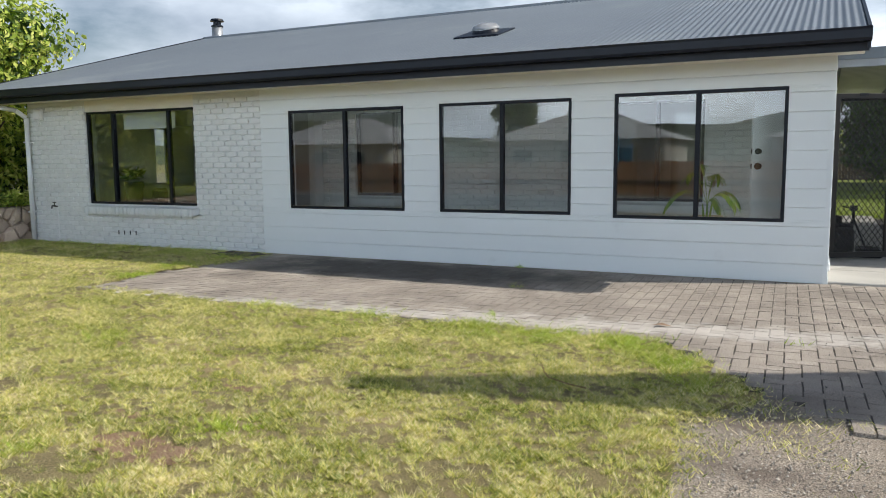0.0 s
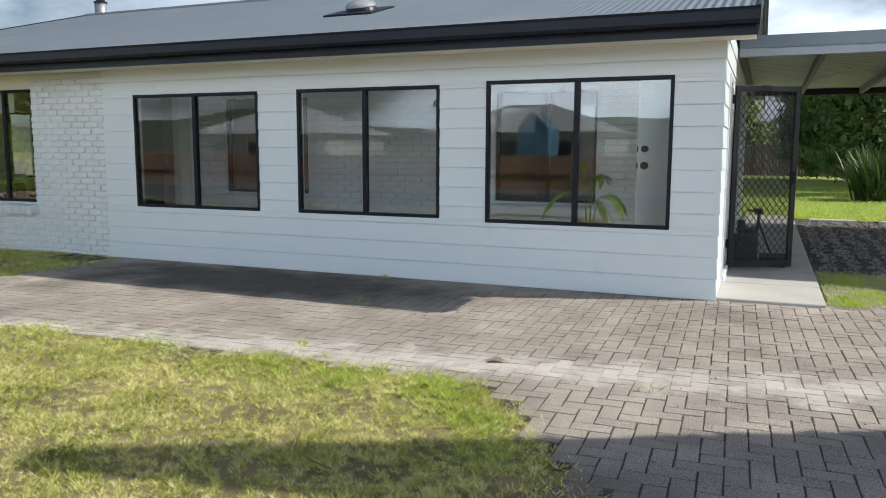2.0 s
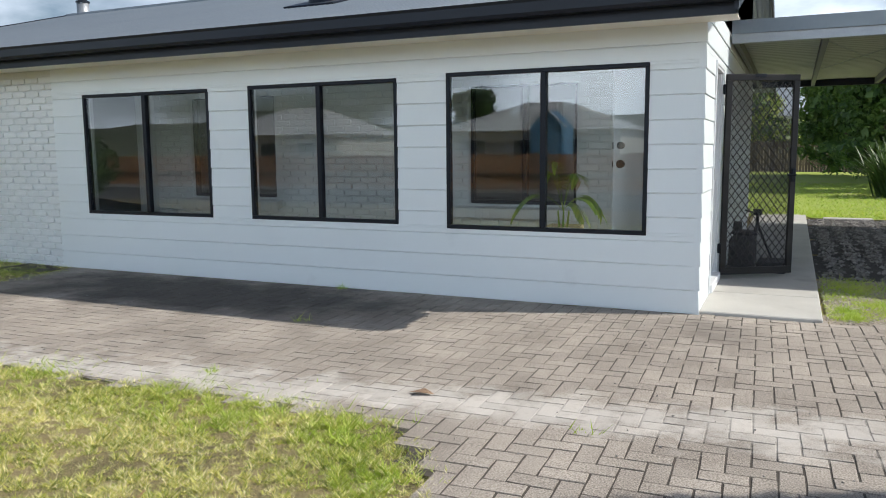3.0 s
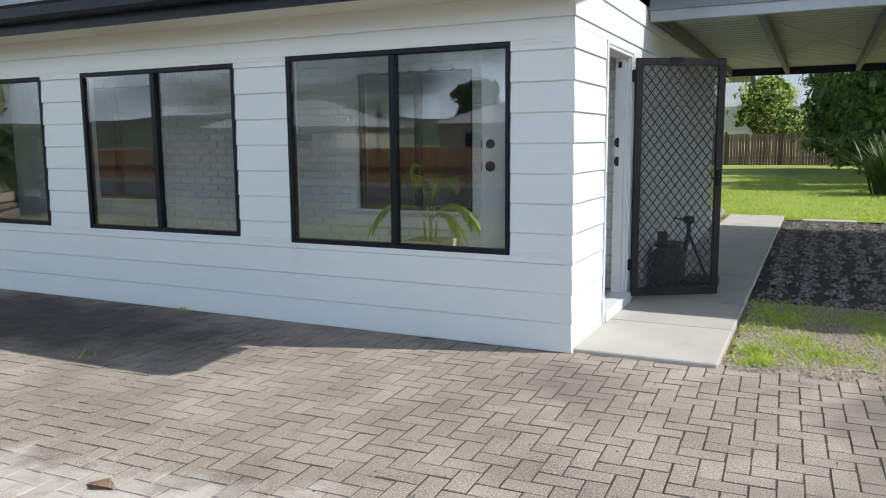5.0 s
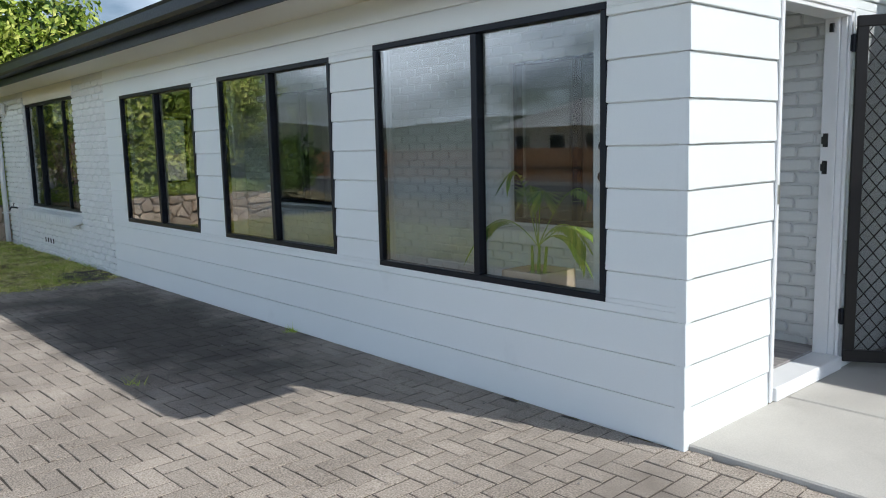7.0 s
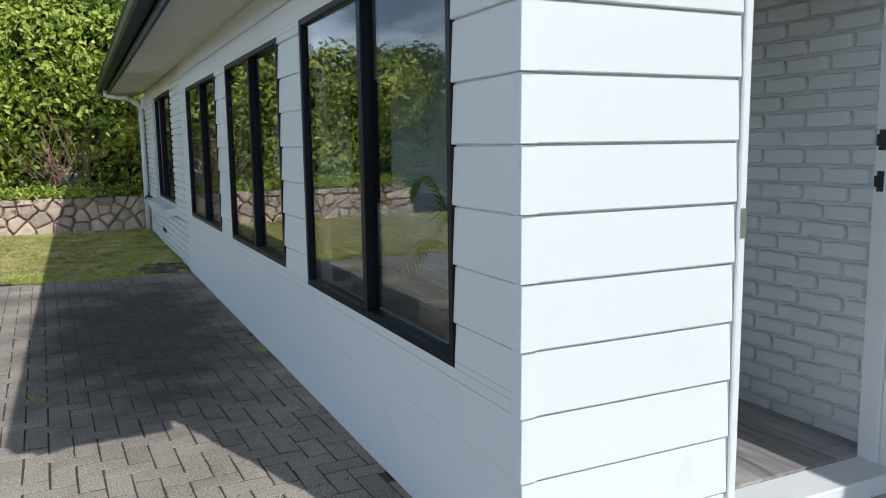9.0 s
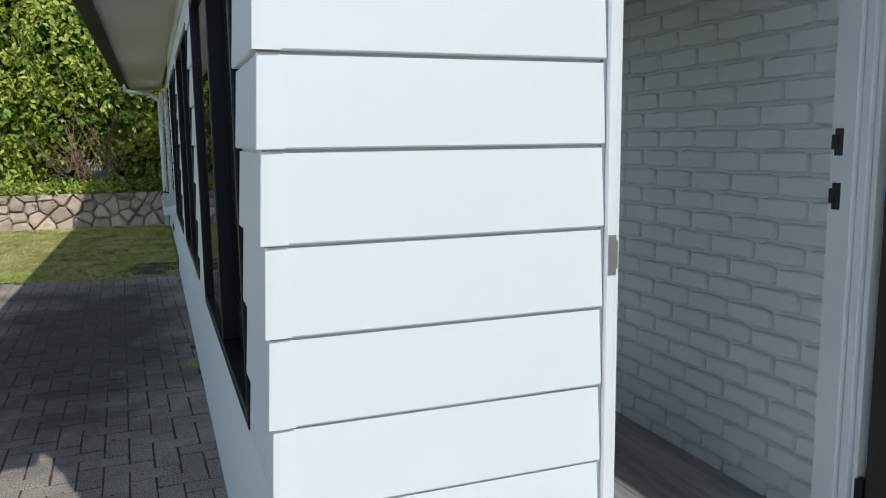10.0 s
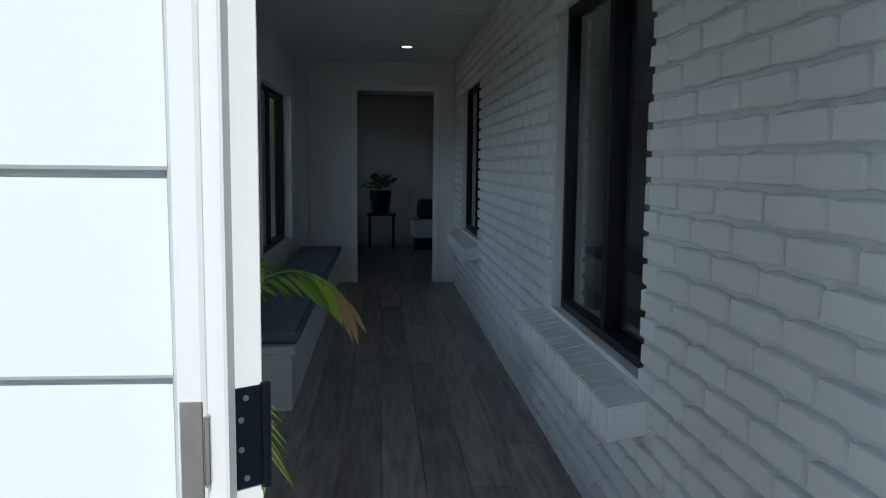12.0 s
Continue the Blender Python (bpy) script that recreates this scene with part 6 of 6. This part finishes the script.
tree("garden_tree", 4.4, 34.0, 6.0, 4.4, 20000, 0.24, M_HEDGE_DARK, "broad dark green tree at the end of the back lawn", 0.8, 0.28)
tree("garden_tree", 9.5, 30.0, 8.5, 4.5, 12000, 0.26, M_HEDGE_DARK, "tall dark tree in the back garden", 0.9, 0.2)
tree("garden_shrub", 3.4, 24.0, 4.4, 2.2, 9000, 0.15, M_HEDGE_DARK, "grey-green shrub on the back lawn", 0.9, 0.12)
tree("garden_shrub", 5.2, 21.5, 6.0, 2.4, 9000, 0.16, M_HEDGE_DARK, "tall dark green shrub on the back lawn", 1.0, 0.1)
tree("garden_tree", -2.2, 60.0, 6.0, 3.4, 6000, 0.3, M_HEDGE, "round green tree beyond the back fence", 0.8, 0.4)
tree("garden_tree", -8.5, 56.0, 7.0, 4.0, 6000, 0.3, M_HEDGE_DARK, "dark tree beyond the back fence", 0.8, 0.4)
flax = thing("flax_bush", "large flax bush of long arching dark green blades", "bush")
fv, ff = [], []
for k in range(420):
    a, ln = rng.uniform(0, 6.28), rng.uniform(1.2, 2.3)
    out = rng.uniform(0.3, 1.1)
    bx, by = 3.25 + rng.normal(0, 0.18), 17.7 + rng.normal(0, 0.18)
    w = np.array((-math.sin(a), math.cos(a), 0)) * 0.035
    prev = None
    for i in range(7):
        t = i / 6
        p = np.array((bx + math.cos(a) * out * t * ln * 0.7, by + math.sin(a) * out * t * ln * 0.7, -0.02 + ln * (t * 1.0 - 0.55 * out * t * t)))
        ww = w * (1 - t) ** 0.6
        fv += [p - ww, p + ww]
        if i:
            o = len(fv)
            ff.append((o - 4, o - 3, o - 1, o - 2))
tagged(quick_mesh("foliage", fv, ff, M_FLAX, flax), kind="stuff")

# ---------------------------------------------------------------- what stands across the road
tagged(part("road", boxes((-160, 160, -17.0, -11.0, -0.034, -0.022)), M_ASPHALT), "grey asphalt road in front of the garden", "road", kind="structure")
tagged(part("kerb", boxes((-160, 160, -17.16, -17.0, -0.036, 0.10)), M_CONCRETE), "concrete kerb along the road", "kerb", kind="structure")
low_fence = thing("boundary_fence", "new orange-brown paling fence across the road", "fence")
fv, ff = [], []
for k in range(340):
    x = -34 + k * 0.16
    h = 1.22 + rf.uniform(-0.02, 0.02)
    o = len(fv)
    for yy in (-19.02, -19.0):
        fv += [(x, yy, -0.03), (x + 0.145, yy, -0.03), (x + 0.145, yy, h), (x, yy, h)]
    ff += [(o, o + 1, o + 2, o + 3), (o + 7, o + 6, o + 5, o + 4), (o, o + 3, o + 7, o + 4), (o + 1, o + 5, o + 6, o + 2), (o + 3, o + 2, o + 6, o + 7)]
tagged(quick_mesh("palings", fv, ff, M_ORANGE_PALING, low_fence, True), kind="stuff")
part("rail", boxes((-34, 20.4, -18.999, -18.95, 0.45, 0.55)), M_BARK, low_fence)


def far_house(name, x0, x1, y0, y1, wall_h, apex, wall_mat, roof_mat, label):
    h = thing(name, label, "house")
    part("wall", boxes((x0, x1, y0, y1, -0.04, wall_h)), wall_mat, h)
    bm = bmesh.new()
    e = 0.5
    mx0, mx1, my = x0 + (y1 - y0) / 2, x1 - (y1 - y0) / 2, (y0 + y1) / 2
    if mx1 < mx0:
        mx0 = mx1 = (x0 + x1) / 2
    vs = [bm.verts.new(p) for p in ((x0 - e, y0 - e, wall_h), (x1 + e, y0 - e, wall_h), (x1 + e, y1 + e, wall_h), (x0 - e, y1 + e, wall_h), (mx0, my, apex), (mx1 + 0.01, my, apex))]
    for f in ((0, 1, 5, 4), (1, 2, 5), (2, 3, 4, 5), (3, 0, 4), (3, 2, 1, 0)):
        bm.faces.new([vs[q] for q in f])
    part("roof", bm, roof_mat, h)
    for k in range(3):
        xa = x0 + (x1 - x0) * (0.15 + 0.28 * k)
        w = part("window", boxes((xa, xa + 1.4, y1, y1 + 0.05, 0.9, 2.0)), M_BLACK, h)
        part("frame", boxes((xa - 0.08, xa, y1, y1 + 0.07, 0.85, 2.05), (xa + 1.4, xa + 1.48, y1, y1 + 0.07, 0.85, 2.05), (xa, xa + 1.4, y1, y1 + 0.07, 2.0, 2.08), (xa, xa + 1.4, y1, y1 + 0.07, 0.82, 0.9)), M_TRIM, w)


far_house("house", -21, -9, -50, -41, 2.6, 4.6, M_FARWALL, M_FARROOF, "low pale house with a light metal hip roof")
far_house("house", -41, -29, -50, -41, 2.6, 4.8, M_FARWALL, M_FARROOF, "low pale house with a light metal hip roof")
far_house("house", -3, 9, -54, -44, 2.6, 4.6, M_FARWALL, M_FARROOF, "low pale house with a light metal hip roof")
shed = thing("garden_shed", "blue gabled garden shed with white trim", "shed")
sx0, sx1, sy0, sy1 = -13.1, -11.3, -38.5, -36.0
part("wall", boxes((sx0, sx1, sy0, sy1, -0.04, 2.7)), M_BLUE, shed)
bm = bmesh.new()
vs = [bm.verts.new(p) for p in ((sx0, sy1, 2.7), (sx1, sy1, 2.7), ((sx0 + sx1) / 2, sy1, 3.6), (sx0, sy0, 2.7), (sx1, sy0, 2.7), ((sx0 + sx1) / 2, sy0, 3.6))]
for f in ((0, 1, 2), (5, 4, 3), (0, 2, 5, 3), (1, 4, 5, 2)):
    bm.faces.new([vs[q] for q in f])
part("gable", bm, M_BLUE, shed)
bm = bmesh.new()
for s in (-1, 1):
    a, b = Vector(((sx0 + sx1) / 2, sy1 + 0.06, 3.7)), Vector(((sx0 + sx1) / 2 + s * 1.2, sy1 + 0.06, 2.6))
    cyl(bm, a, b, 0.06, n=4)
part("trim", bm, M_TRIM, shed)
for k, (x, y, h, r) in enumerate(((-46, -19, 8, 4), (-57, -24, 8.5, 4.2), (-23.5, -52, 6.5, 2.6), (13, -36, 7, 3.5))):
    tree("street_tree", x, y, h, r, 4500, 0.3, M_HEDGE_DARK, "dark green tree across the road", 0.9, 0.3)
# unseen tree shape, added and placed to cast the long tapering shadow over the lawn
cone = thing("shadow_conifer", "unseen leafy cone added to cast the lawn's tapering shadow", "tree")
CH = 7.6
cbx, cby = -2.55 + CH * SUN_DIR.x / SUN_DIR.z, -5.12 + CH * SUN_DIR.y / SUN_DIR.z
n_ = 34000
t = rng.uniform(0, 1, n_) ** 0.6
a = rng.uniform(0, 6.283, n_)
rad = 1.05 * t * (0.75 + 0.25 * rng.uniform(0, 1, n_) ** 0.3)
c = np.c_[cbx + np.cos(a) * rad, cby + np.sin(a) * rad, CH - t * (CH - 0.3)]
v, f = leaves(c, np.c_[np.cos(a), np.sin(a), 0.3 + 0 * a], 0.28, rng, 0.7)
quick_mesh("crown", v, f, M_HEDGE_DARK, cone)
bm = bmesh.new()
cyl(bm, (cbx, cby, -0.04), (cbx, cby, CH - 0.3), 0.14, 0.02, n=10)
part("trunk", bm, M_BARK, cone)

# ring of far hills
hv, hf = [], []
N = 180
for i in range(N):
    a = 2 * math.pi * i / N
    for k, (rr, hs) in enumerate(((420, 0.0), (520, 0.6), (640, 1.0), (760, 0.2))):
        h = hs * (26 + 22 * noise.noise((math.cos(a) * 3, math.sin(a) * 3, 0.4)) + 8 * noise.noise((math.cos(a) * 14, math.sin(a) * 14, 1.2)))
        hv.append((rr * math.cos(a), rr * math.sin(a), -0.5 + h))
for i in range(N):
    for k in range(3):
        p, q = i * 4 + k, ((i + 1) % N) * 4 + k
        hf.append((p, q, q + 1, p + 1))
tagged(quick_mesh("backdrop_hills", hv, hf, M_HILL), "far dark green hills", "hills", kind="structure")
